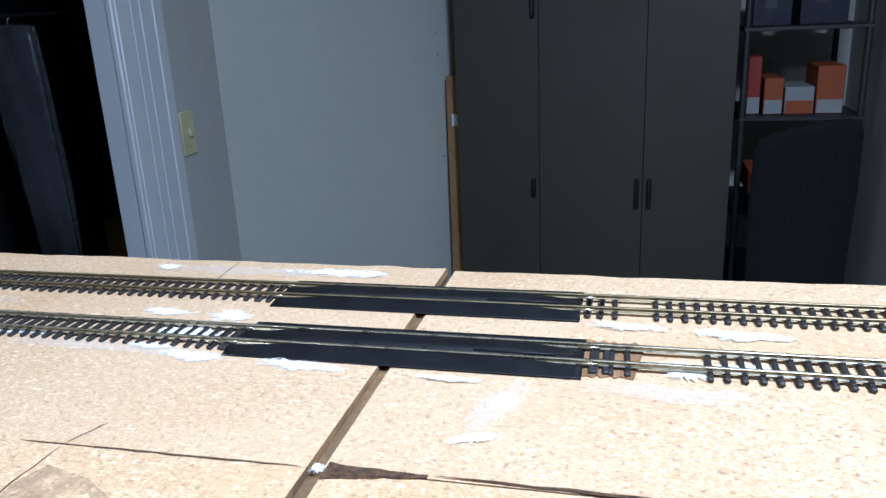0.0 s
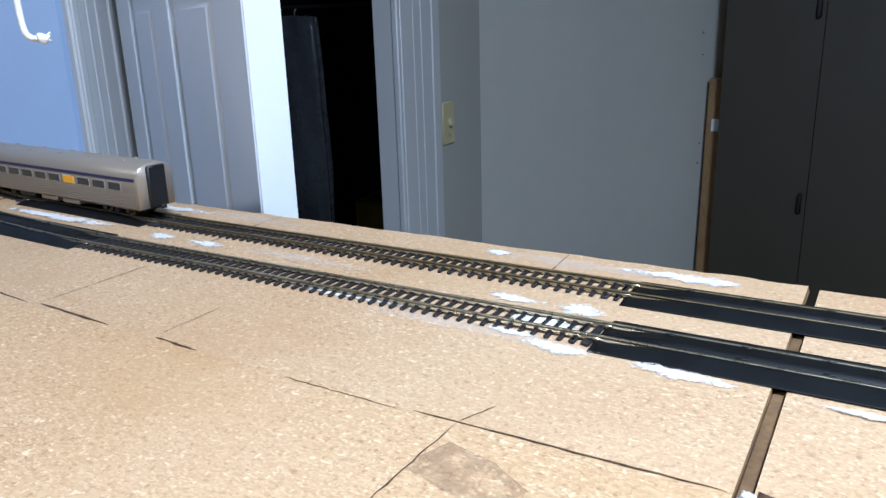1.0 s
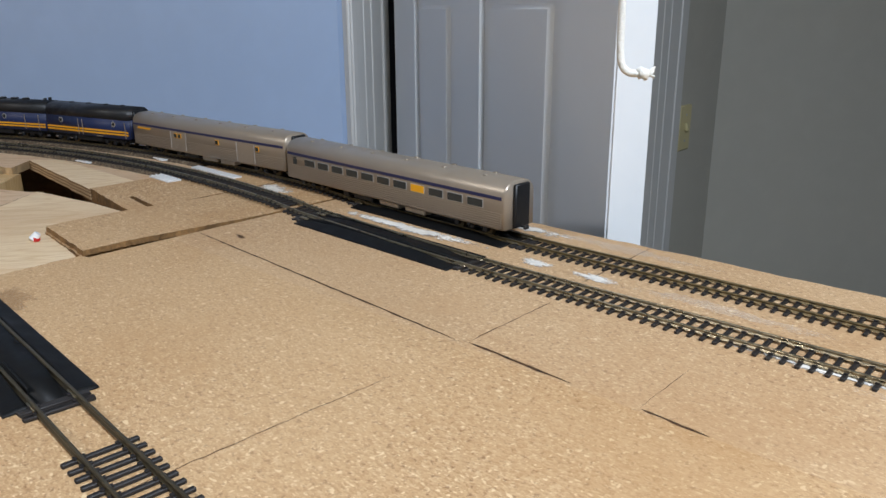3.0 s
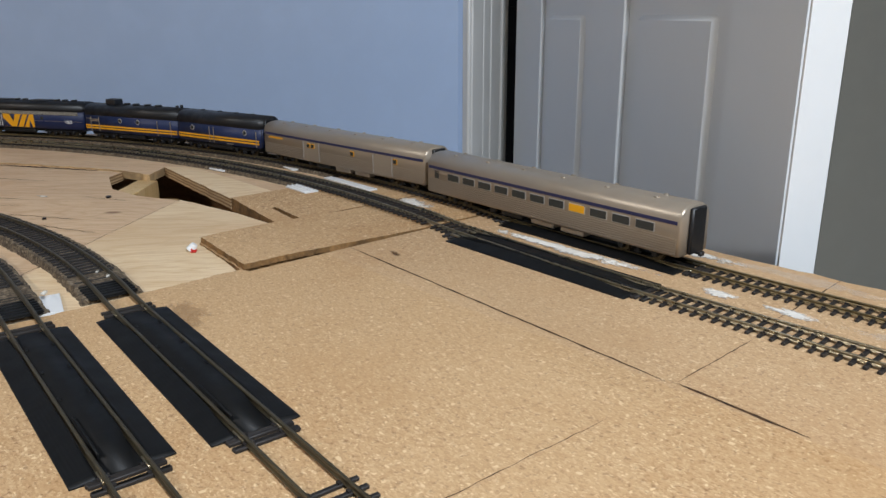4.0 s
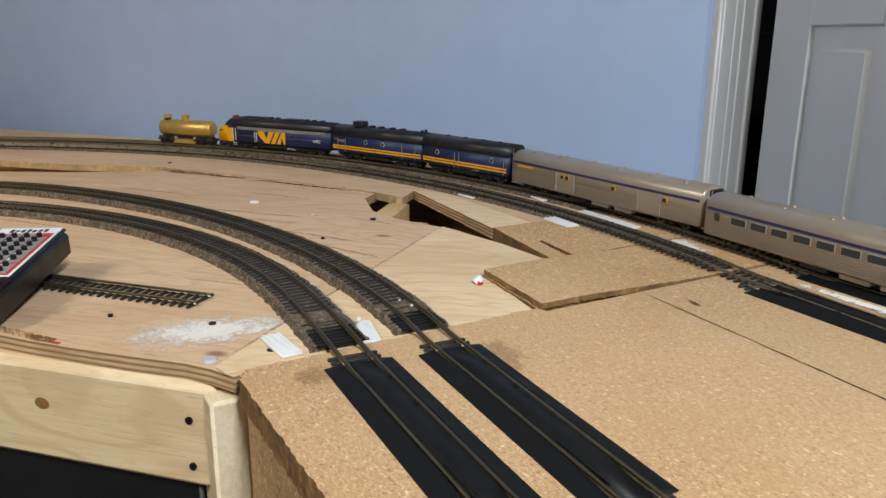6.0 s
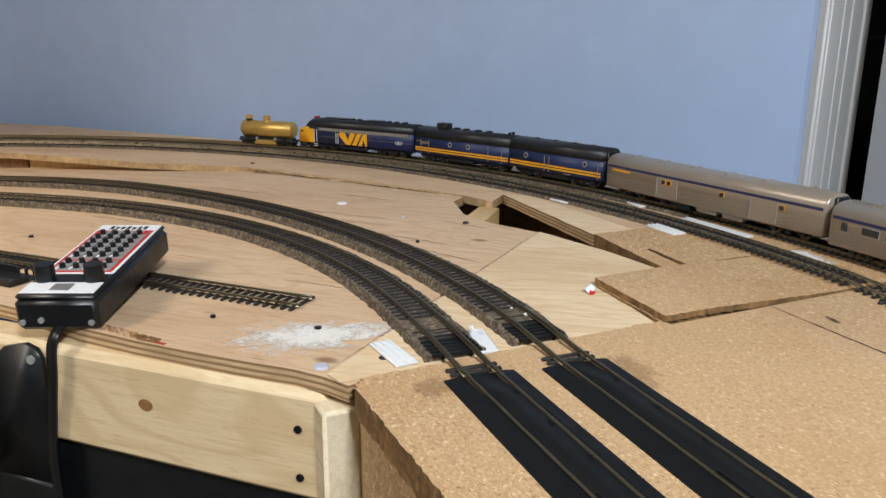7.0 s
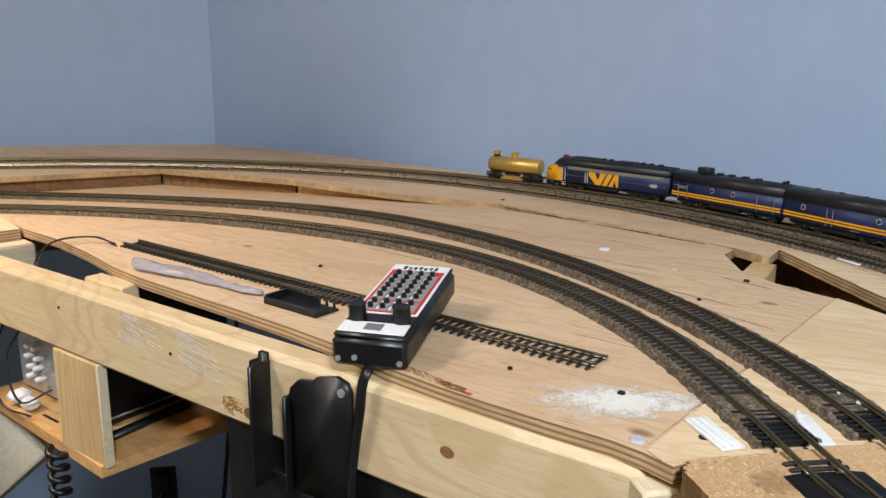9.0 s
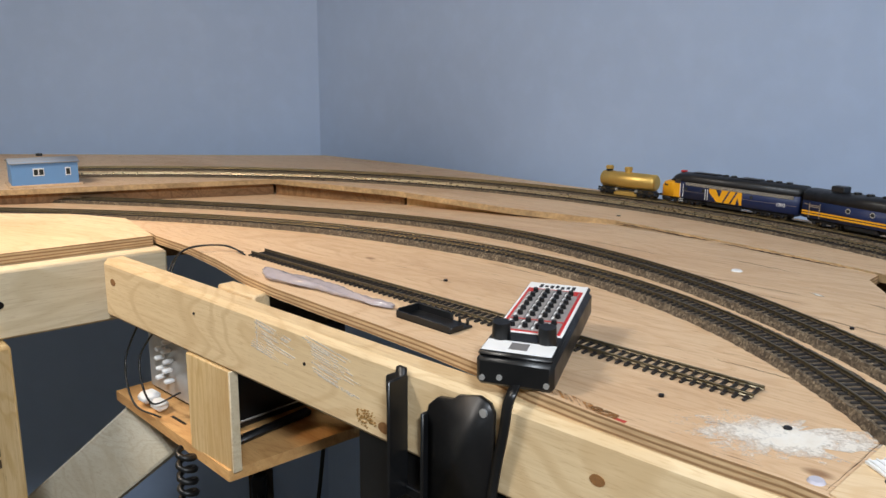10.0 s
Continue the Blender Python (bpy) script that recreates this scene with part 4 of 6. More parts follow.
# ---- rerailing ramps ----
def rerailer(line, x0, x1, label):
    s0 = station(line, x1)
    p, h = line.at(s0)
    L = abs(x1 - x0)
    m = Matrix.Translation((p.x, p.y, TOP)) @ Matrix.Rotation(h, 4, "Z")
    t = thing("rerailer", m, label, "rerailer ramp", "black rerailing ramps")
    e, W = 0.030, 0.0205

    def wedge(side):
        """One of the outer ramps: rises from the board to the rail, grooved like planks, low at both ends."""
        bm = bmesh.new()
        prof = []
        for i in range(13):
            k = i / 12
            prof.append((k, -0.00035 if i % 2 and 0 < i < 12 else 0.0))
        rows = []
        for x, low in ((0, 1), (0.004, 1), (e, 0), (L - e, 0), (L - 0.004, 1), (L, 1)):
            row = []
            for k, g in prof:
                y = side * (0.0104 + (W - 0.0104) * k)
                xx = x if low else (0.006 + 0.032 * (1 - k) if x < L / 2 else L - 0.006 - 0.032 * (1 - k))
                z = (0.0018 if low else 0.0042) * (1 - k) + 0.0007 * k + (0 if low else g)
                row.append(bm.verts.new((xx, y, z)))
            y0, y1 = row[0].co.y, row[-1].co.y
            rows.append(row + [bm.verts.new((x, y1, 0)), bm.verts.new((x, y0, 0))])
        n = len(rows[0])
        for u, v in zip(rows, rows[1:]):
            for j in range(n):
                bm.faces.new((u[j], u[(j + 1) % n], v[(j + 1) % n], v[j]))
        bm.faces.new(rows[0]), bm.faces.new(rows[-1][::-1])
        return bm

    part("side_ramp", wedge(1), RAMP, t, "", 4)
    part("side_ramp", wedge(-1), RAMP, t, "", 4)
    bm = bmesh.new()
    rows = [(0.0, 0.0052, 0.0016), (e, 0.0073, 0.0040), (L - e, 0.0073, 0.0040), (L, 0.0052, 0.0016)]
    vs = [[bm.verts.new((x, s * w, z)) for s in (-1, 1)] + [bm.verts.new((x, s * w, 0)) for s in (1, -1)] for x, w, z in rows]
    for a, b in zip(vs, vs[1:]):
        for j in range(4):
            bm.faces.new((a[j], a[(j + 1) % 4], b[(j + 1) % 4], b[j]))
    bm.faces.new(vs[0]), bm.faces.new(vs[-1][::-1])
    part("centre_ramp", bm, RAMP, t, "", 1)
    part("base_plate", B((0.001, -0.0102, 0.0001), (L - 0.001, 0.0102, 0.0015), 0.0003), RAMP, t)
    for i, x in enumerate((-0.010, -0.004, L + 0.004, L + 0.010)):
        part("end_tie", B((x - 0.0013, -0.0150, 0), (x + 0.0013, 0.0150, 0.0019), 0.0004), TIE, t)
    part("guide_bar", B((0.012, 0.0056, 0.0020), (0.050, 0.0068, 0.0050), 0.0003), RAMP, t)
    for s in (-1, 1):
        for i in range(3):
            x = L * (0.42 + 0.20 * i)
            part("tab", B((x - 0.0022, s * 0.0064 - 0.0007, 0.0038), (x + 0.0022, s * 0.0064 + 0.0007, 0.0046), 0.0003), RAMP, t)
        for x in (-0.002, L + 0.002):
            part("joiner", B((x - 0.005, s * 0.00865 - 0.0014, 0.0017), (x + 0.005, s * 0.00865 + 0.0014, 0.0030), 0.0003), RAIL_S, t)
    return t


for ln, rs in ((LINE_A, RAMPS_A), (LINE_B, RAMPS_B), (LINE_C, RAMPS_C), (LINE_D, RAMPS_D)):
    for x0, x1 in rs:
        rerailer(ln, x0, x1, "black plastic rerailing ramp set over the track")


def track_end(line, x0, x1):
    """The moulded end piece of a track section: close-set ties on a thin web."""
    t = thing("track_end", pose(0, 0, 0), "black moulded end ties where the track meets the chipboard", "track end")
    n = 8
    for i in range(n):
        p, h = line.at(station(line, x0 + (x1 - x0) * i / (n - 1)))
        part("tie", B((-0.0014, -0.0150, 0), (0.0014, 0.0150, 0.0021), 0.0004, Matrix.Translation((p.x, p.y, TOP + 0.0012)) @ Matrix.Rotation(h, 4, "Z")), RAMP, t)
    p, h = line.at(station(line, (x0 + x1) / 2))
    L = abs(x1 - x0) / 2 + 0.002
    part("web", B((-L, -0.0138, 0), (L, 0.0138, 0.0008), 0.0002, Matrix.Translation((p.x, p.y, TOP + 0.0012)) @ Matrix.Rotation(h, 4, "Z")), RAMP, t)


track_end(LINE_C, -0.606, -0.640)
track_end(LINE_D, -0.606, -0.640)


# ---- cork roadbed ----
def roadbed(line, s0, s1, inner, half, label):
    bm = bmesh.new()
    n = int((s1 - s0) / 0.004)
    rnd = random.Random(int(s0 * 100))
    rings = []
    for i in range(n + 1):
        s = s0 + (s1 - s0) * i / n
        p, h = line.at(s)
        nx, ny = -math.sin(h), math.cos(h)
        zb = slope(p.x) if inner else TOP - 0.001
        zt = bed(line, s, inner) + (0.0011 if inner else 0.0005) if p.x < -0.63 else zb + 0.0052
        row = []
        for d, z in ((-half - 0.0025, zb), (-half, zt - 0.0002), (half, zt - 0.0002), (half + 0.0025, zb)):
            j = rnd.uniform(-0.0009, 0.0009)
            row.append(bm.verts.new((p.x + (d + j) * nx, p.y + (d + j) * ny, z + (rnd.uniform(-0.0004, 0.0001) if z > zb else -0.001))))
        rings.append(row)
    for a, b in zip(rings, rings[1:]):
        for j in range(3):
            bm.faces.new((a[j], a[j + 1], b[j + 1], b[j]))
    bm.faces.new(rings[0]), bm.faces.new(rings[-1][::-1])
    bmesh.ops.recalc_face_normals(bm, faces=bm.faces)
    return tagged(obj("cork_roadbed", bm, CORK), label, "roadbed")


roadbed(LINE_A, sA(-0.83), LINE_A.length, False, 0.0156, "thin grey-brown cork roadbed under the back track")
roadbed(LINE_B, sB(-0.815), LINE_B.length, False, 0.0156, "thin grey-brown cork roadbed under the second track")
roadbed(LINE_C, sC(-0.607), LINE_C.length, True, 0.0174, "crumbling grey-brown cork roadbed on plywood")
roadbed(LINE_D, sD(-0.607), LINE_D.length, True, 0.0174, "crumbling grey-brown cork roadbed on plywood")


# ---- filler patches, styrene shims ----
def smear(x, y, rx, ry, z, seed, label="rough white filler smeared on the board", turn=0.0, h=0.0012, name="filler_patch", material=PLASTER, category="filler patch"):
    rnd = random.Random(seed)
    bm = bmesh.new()
    n = 84
    ring = []
    ph = [rnd.uniform(0, 6.28) for _ in range(6)]
    for i in range(n):
        a = 2 * math.pi * i / n
        k = 0.76 + 0.18 * math.sin(3 * a + ph[0]) + 0.12 * math.sin(5 * a + ph[1]) + 0.10 * math.sin(9 * a + ph[2]) + 0.09 * math.sin(17 * a + ph[3]) + 0.07 * math.sin(29 * a + ph[4])
        k += rnd.uniform(-0.10, 0.10) + (rnd.uniform(0.1, 0.4) if rnd.random() < 0.10 else 0)
        ring.append((rx * k * math.cos(a), ry * k * math.sin(a)))
    out = [bm.verts.new((a, b, 0.0001)) for a, b in ring]
    mid = [bm.verts.new((a * 0.8, b * 0.8, h * rnd.uniform(0.4, 0.9))) for a, b in ring]
    inn = [bm.verts.new((a * 0.4, b * 0.4, h * rnd.uniform(0.5, 1.1))) for a, b in ring]
    for i in range(n):
        j = (i + 1) % n
        for u, v in ((out, mid), (mid, inn)):
            bm.faces.new((u[i], u[j], v[j], v[i]))
    bm.faces.new(inn)
    return tagged(obj(name, bm, material, pose(x, y, z, 0, 0, turn)), label, category)


for i, (x, y, rx, ry, tn) in enumerate(((-0.020, 0.045, 0.016, 0.008, 0), (-0.062, 0.047, 0.020, 0.006, 0), (0.015, 0.119, 0.045, 0.008, 0), (-0.105, 0.121, 0.012, 0.006, 10), (0.187, 0.058, 0.022, 0.006, 0), (0.240, 0.054, 0.030, 0.007, 0),
                                        (-0.014, -0.004, 0.022, 0.007, 0), (0.040, -0.007, 0.028, 0.006, 0), (-0.030, 0.021, 0.024, 0.010, 0), (-0.044, 0.004, 0.020, 0.004, 0), (0.115, -0.010, 0.020, 0.003, 0), (-0.16, 0.010, 0.05, 0.004, 0),
                                        (-0.350, 0.053, 0.016, 0.007, 0), (-0.300, 0.051, 0.024, 0.006, 0), (-0.420, 0.119, 0.085, 0.008, -2), (-0.510, 0.123, 0.060, 0.007, -3), (-0.672, 0.070, 0.034, 0.012, -4), (-0.575, 0.122, 0.02, 0.006, 0), (0.245, 0.016, 0.02, 0.008, 0), (0.214, 0.013, 0.014, 0.010, 0))):
    smear(x, y, rx * 1.1, ry * 1.25, TOP + 0.0004, 40 + i, turn=tn, h=0.0007)
for i, (x, y, rx, ry, tn) in enumerate(((-1.40, -0.045, 0.03, 0.007, 35), (-1.55, -0.17, 0.03, 0.006, 42), (-1.62, -0.25, 0.025, 0.006, 46), (-1.46, -0.105, 0.02, 0.006, 38), (-1.18, 0.02, 0.03, 0.006, 18), (-1.75, -0.42, 0.03, 0.007, 52))):
    smear(x, y, rx, ry, TOP + 0.002, 80 + i, turn=tn)
for i, (x, y, r, tn) in enumerate(((-0.632, -0.2680, 0.007, -12), (-0.638, -0.2265, 0.005, -20), (-0.652, -0.2290, 0.004, -25), (-0.645, -0.2790, 0.004, -15))):
    smear(x, y, r, r * 0.4, 1.3042, 110 + i, "small white filler crumbs on the roadbed", tn, 0.0008)
smear(-0.676, -0.364, 0.066, 0.041, 1.2974, 90, "dried white filler smear on the plywood", 80, 0.0004, material=THIN)
smear(-0.957, -0.179, 0.011, 0.004, 1.2975, 92, "small white filler dab on plywood", 20, 0.0006)
smear(0.140, -0.032, 0.034, 0.013, TOP + 0.0002, 94, "thin wiped haze of filler on chipboard", 75, 0.0002, material=HAZE)
smear(0.136, -0.054, 0.015, 0.005, TOP + 0.0003, 95, "thin wiped filler streak on chipboard", 30, 0.0002, material=PLASTER)
for i, (x, y, rx, ry, tn) in enumerate(((-0.08, 0.0, 0.09, 0.010, 0), (-0.06, 0.118, 0.11, 0.014, 0), (-0.22, 0.052, 0.08, 0.009, 0), (-0.33, 0.118, 0.10, 0.012, 0), (0.21, -0.008, 0.06, 0.012, 0))):
    smear(x, y, rx, ry, TOP + 0.0003, 96 + i, "thin wiped haze of filler beside the track", tn, 0.0002, material=HAZE)
for i, (x, y, rx, ry, tn) in enumerate(((-0.49, -0.285, 0.07, 0.009, -4), (-0.575, -0.320, 0.018, 0.022, 0), (-0.55, -0.215, 0.03, 0.018, 0), (-0.40, -0.345, 0.03, 0.01, 0))):
    smear(x, y, rx, ry, TOP + 0.0002, 130 + i, "faint brown smudge on chipboard", tn, 0.0001, "smudge", SMUDGE, "smudge")
smear(0.0838, -0.084, 0.0045, 0.003, TOP - 0.0004, 140, "white filler crumbs in the open joint", 60, 0.002)
# long white filler strip behind the second track's ramp
smear(-0.475, 0.0555, 0.098, 0.0085, TOP + 0.0006, 93, "long white filler strip between the two tracks", 0, 0.0014)


def shim(x, y, w, d, turn, z=TOP, ribs=0, label="white styrene shim beside the track"):
    t = thing("styrene_shim", pose(x, y, z, 0, 0, turn), label, "styrene shim")
    part("sheet", B((-w / 2, -d / 2, 0), (w / 2, d / 2, 0.0016), 0.0003), STYRENE, t)
    for i in range(ribs):
        yy = -d / 2 + d * (i + 0.5) / ribs
        part("rib", B((-w / 2, yy - 0.0006, 0.0016), (w / 2, yy + 0.0006, 0.0024), 0.0002), STYRENE, t)


shim(-0.626, -0.3225, 0.036, 0.0135, 4, 1.2985, 3, "ribbed white styrene piece beside the inner track")
shim(-0.622, -0.2690, 0.036, 0.0145, -13, 1.2985)
shim(-0.792, 0.0215, 0.040, 0.0150, -2, TOP + 0.001, 3, "ribbed white styrene piece beside the second track")
shim(-0.780, 0.0725, 0.084, 0.0105, -1, TOP + 0.001)
shim(-0.905, 0.0755, 0.036, 0.0080, -8, TOP)
shim(-0.952, 0.0110, 0.028, 0.0110, 6, TOP)
t = thing("wire_nut", pose(-0.672, -0.1515, 1.2985) @ Matrix.Scale(0.62, 4), "small white and red cap lying on the plywood", "wire cap")
part("cap", C((0, 0, 0.0052), (0.3, 0.5, 0.8), 0.0062, 0.009, 12, 0.004), STYRENE, t)
part("band", C((0.003, -0.001, 0.002), (0.5, 0.2, 0.5), 0.0040, 0.004, 12), RED, t)

# screws, holes and stains on the plywood
for i, (x, y, r) in enumerate(((-1.19, -0.022, 0.0055), (-1.104, -0.089, 0.0055), (-0.925, -0.025, 0.004), (-0.909, -0.131, 0.004), (-1.06, -0.33, 0.0028), (-1.02, -0.52, 0.003), (-0.735, -0.405, 0.0025), (-0.86, -0.205, 0.0025), (-1.37, -0.245, 0.004), (-0.624, -0.3290, 0.004), (-0.686, -0.349, 0.0035), (-1.24, -0.60, 0.003))):
    tagged(obj("screw_head", C((x, y, (TOP - 0.0014 if (x < -1 and y > -0.03 or x < -1.3) else slope(x)) + 0.0008), (0, 0, 1), r * 0.7, 0.0018, 12), BOLT), "dark screw head sunk in the plywood", "screw", "screws in the plywood")
for i, (x, y, r) in enumerate(((-0.629, -0.3640, 0.0045), (-1.052, -0.213, 0.006), (-0.855, -0.258, 0.004), (-0.83, -0.300, 0.004))):
    tagged(obj("glue_dab", C((x, y, slope(x) + 0.0007), (0, 0, 1), r, 0.0014, 14, r * 0.8), STYRENE if i else painted("grey_glue", srgb(186, 186, 200), 0.6, 0, 0.05, 90)), "pale dab of glue on plywood", "glue dab")
smear(-0.556, -0.045, 0.011, 0.0042, TOP + 0.0002, 150, "small dark oval stain on the chipboard", -8, 0.0001, "oval_stain", filler("dark_smudge", True, srgb(84, 58, 36), srgb(104, 74, 46), 0.8), "stain")


# ---- the train ----
RAILTOP = 0.0017 + 0.0025


def shell(stations, n=6):
    """A car body lofted along x: each station has x, half width, bottom, shoulder and top heights."""
    bm = bmesh.new()
    rings = []
    for x, w, z0, zs, zt in stations:
        pts = [(-w, z0), (-w, zs)]
        for i in range(1, 2 * n):
            a = math.pi * i / (2 * n)
            pts.append((-w * math.copysign(abs(math.cos(a)) ** 0.75, math.cos(a)), zs + (zt - zs) * math.sin(a) ** 0.8))
        pts += [(w, zs), (w, z0)]
        rings.append([bm.verts.new((x, y, z)) for y, z in pts])
    k = len(rings[0])
    for a, b in zip(rings, rings[1:]):
        for j in range(k):
            bm.faces.new((a[j], a[(j + 1) % k], b[(j + 1) % k], b[j]))
    bm.faces.new(rings[0]), bm.faces.new(rings[-1][::-1])
    return bm


def truck(t, x, wheels, spread, frame_mat=None, wheel_r=0.0055):
    """A bogie: two side frames with journals, a bolster, and its wheels."""
    f = frame_mat or LOCO_BLACK
    bm = B((x - spread / 2 - 0.006, -0.006, 0.004), (x + spread / 2 + 0.006, 0.006, 0.009), 0.001)
    bogie = part("bogie", bm, f, t)
    for s in (-1, 1):
        bm = bmesh.new()
        y = s * 0.0125
        box(bm, (x - spread / 2 - 0.008, y - 0.001, 0.0062), (x + spread / 2 + 0.008, y + 0.001, 0.0090), 0.0006)
        for i in range(wheels):
            wx = x - spread / 2 + spread * i / (wheels - 1)
            box(bm, (wx - 0.0025, y - 0.0018, 0.0030), (wx + 0.0025, y + 0.0018, 0.0082), 0.0006)
        for i in range(wheels - 1):
            wx = x - spread / 2 + spread * (i + 0.5) / (wheels - 1)
            box(bm, (wx - 0.0035, y - 0.0014, 0.0028), (wx + 0.0035, y + 0.0014, 0.0050), 0.0008)
            cyl(bm, (wx, y, 0.0050), (0, 0, 1), 0.0016, 0.005, 8)
        part("side_frame", bm, f, bogie)
    for i in range(wheels):
        wx = x - spread / 2 + spread * i / (wheels - 1)
        bm = bmesh.new()
        for s in (-1, 1):
            cyl(bm, (wx, s * 0.0088, wheel_r), (0, 1, 0), wheel_r, 0.0026, 18)
            cyl(bm, (wx, s * 0.0076, wheel_r), (0, 1, 0), wheel_r + 0.0007, 0.0006, 18)
        cyl(bm, (wx, 0, wheel_r), (0, 1, 0), 0.001, 0.018, 8)
        part("wheelset", bm, RAIL, bogie)
    return bogie


def coupler(t, x, s):
    bm = bmesh.new()
    box(bm, (min(x, x + s * 0.008), -0.0012, 0.0085), (max(x, x + s * 0.008), 0.0012, 0.0105), 0.0004)
    box(bm, (x + s * 0.007 - 0.0014, -0.0024, 0.0078), (x + s * 0.007 + 0.0014, 0.0024, 0.0112), 0.0006)
    part("coupler", bm, LOCO_BLACK, t)


def bar(t, a, b, r, material, name="grab_iron"):
    a, b = Vector(a), Vector(b)
    part(name, C((a + b) / 2, b - a, r, (b - a).length, 6), material, t)


def lettering(t, text, size, m, material):
    cu = bpy.data.curves.new("lettering", "FONT")
    cu.body, cu.size, cu.extrude, cu.align_x = text, size, 0.0001, "CENTER"
    ob = bpy.data.objects.new("lettering", cu)
    scene.collection.objects.link(ob)
    me = bpy.data.meshes.new_from_object(ob.evaluated_get(bpy.context.evaluated_depsgraph_get()))
    bpy.data.objects.remove(ob)
    me.materials.append(material)
    o = new("road_number", me)
    o.parent = t
    o.matrix_basis = m
    return tagged(o, "white road number")


SIDE = {1: pose(0, 0, 0, 90, 0, 180), -1: pose(0, 0, 0, 90, 0, 0)}


def on_side(x, s, y, z):
    return Matrix.Translation((x, s * y, z)) @ SIDE[s]


def flat(t, name, x0, x1, z0, z1, s, y, material, label="", thick=0.0003):
    lo, hi = sorted((s * (y - 0.0002), s * (y + thick)))
    return part(name, B((x0, lo, z0), (x1, hi, z1)), material, t, label)


def porthole(t, x, z, s, y, ring=True):
    if ring:
        part("porthole_ring", C((x, s * y, z), (0, 1, 0), 0.0035, 0.0010, 16), STEEL, t)
    part("porthole", C((x, s * (y + 0.0003), z), (0, 1, 0), 0.0025, 0.0010, 16), GLASS, t)


def tank_car():
    t = thing("tank_car", pose(0, 0, 0), "polished brass track-cleaning tank car with two knurled caps", "tank car")
    R, zc, L = 0.0136, 0.0262, 0.104
    bm = bmesh.new()
    prof = [(-L / 2, 0.0), (-L / 2, 0.009), (-L / 2 + 0.001, 0.0118), (-L / 2 + 0.003, R), (L / 2 - 0.003, R), (L / 2 - 0.001, 0.0118), (L / 2, 0.009), (L / 2, 0.0)]
    rings = []
    for x, r in prof:
        rings.append([bm.verts.new((x, max(r, 0.0004) * math.cos(2 * math.pi * i / 40), zc + max(r, 0.0004) * math.sin(2 * math.pi * i / 40))) for i in range(40)])
    for a, b in zip(rings, rings[1:]):
        for i in range(40):
            bm.faces.new((a[i], a[(i + 1) % 40], b[(i + 1) % 40], b[i]))
    bm.faces.new(rings[0]), bm.faces.new(rings[-1][::-1])
    part("barrel", bm, BRASS, t)
    for x in (-0.030, 0.032):
        part("band", C((x, 0, zc), (1, 0, 0), R + 0.00025, 0.0008, 40), BRASS, t)
    for x, collar in ((0.040, BLACK), (0.003, BRASS)):
        part("neck", C((x, 0, zc + R + 0.0008), (0, 0, 1), 0.0058, 0.0050, 24), collar, t)
        bm = C((x, 0, zc + R + 0.0055), (0, 0, 1), 0.0060, 0.0052, 40)
        for i in range(40):
            a = 2 * math.pi * i / 40
            if i % 2:
                box(bm, (-0.0003, -0.0003, -0.0022), (0.0003, 0.0003, 0.0022), 0, Matrix.Translation((x + 0.0061 * math.cos(a), 0.0061 * math.sin(a), zc + R + 0.0055)))
        cyl(bm, (x, 0, zc + R + 0.0083), (0, 0, 1), 0.0052, 0.0010, 24)
        part("cap", bm, BRASS, t, "knurled brass filler cap")
    part("underframe", B((-0.050, -0.0065, 0.0095), (0.050, 0.0065, 0.0130), 0.0006), LOCO_BLACK, t)
    part("cleaning_pad", B((-0.022, -0.0125, 0.0012), (0.022, 0.0125, 0.0082), 0.0005), BRASS, t, "brass cleaning pad holder")
    for x in (-0.019, 0.019):
        part("bracket", B((x - 0.0012, -0.0120, 0.0070), (x + 0.0012, 0.0120, 0.0125), 0.0003), STEEL, t)
    part("drain", C((0.002, 0, 0.0110), (0, 0, 1), 0.0040, 0.0050, 16), BRASS, t)
    truck(t, 0.036, 2, 0.0195, BLACK, 0.0056)
    truck(t, -0.036, 2, 0.0195, BLACK, 0.0056)
    coupler(t, 0.052, 1), coupler(t, -0.052, -1)
    return t


def roof_fans(t, xs, z, r=0.0055):
    for x in xs:
        f = part("roof_fan", C((x, 0, z), (0, 0, 1), r, 0.0026, 20), LOCO_BLACK, t)
        part("fan_grille", C((x, 0, z + 0.0014), (0, 0, 1), r * 0.82, 0.0006, 16), LOCO_BLACK, f)


GRILLE = painted("dark_grille", srgb(104, 103, 100), 0.5, 0.3)
LOUVRE = painted("grille_bars", srgb(196, 193, 184), 0.4, 0.5)


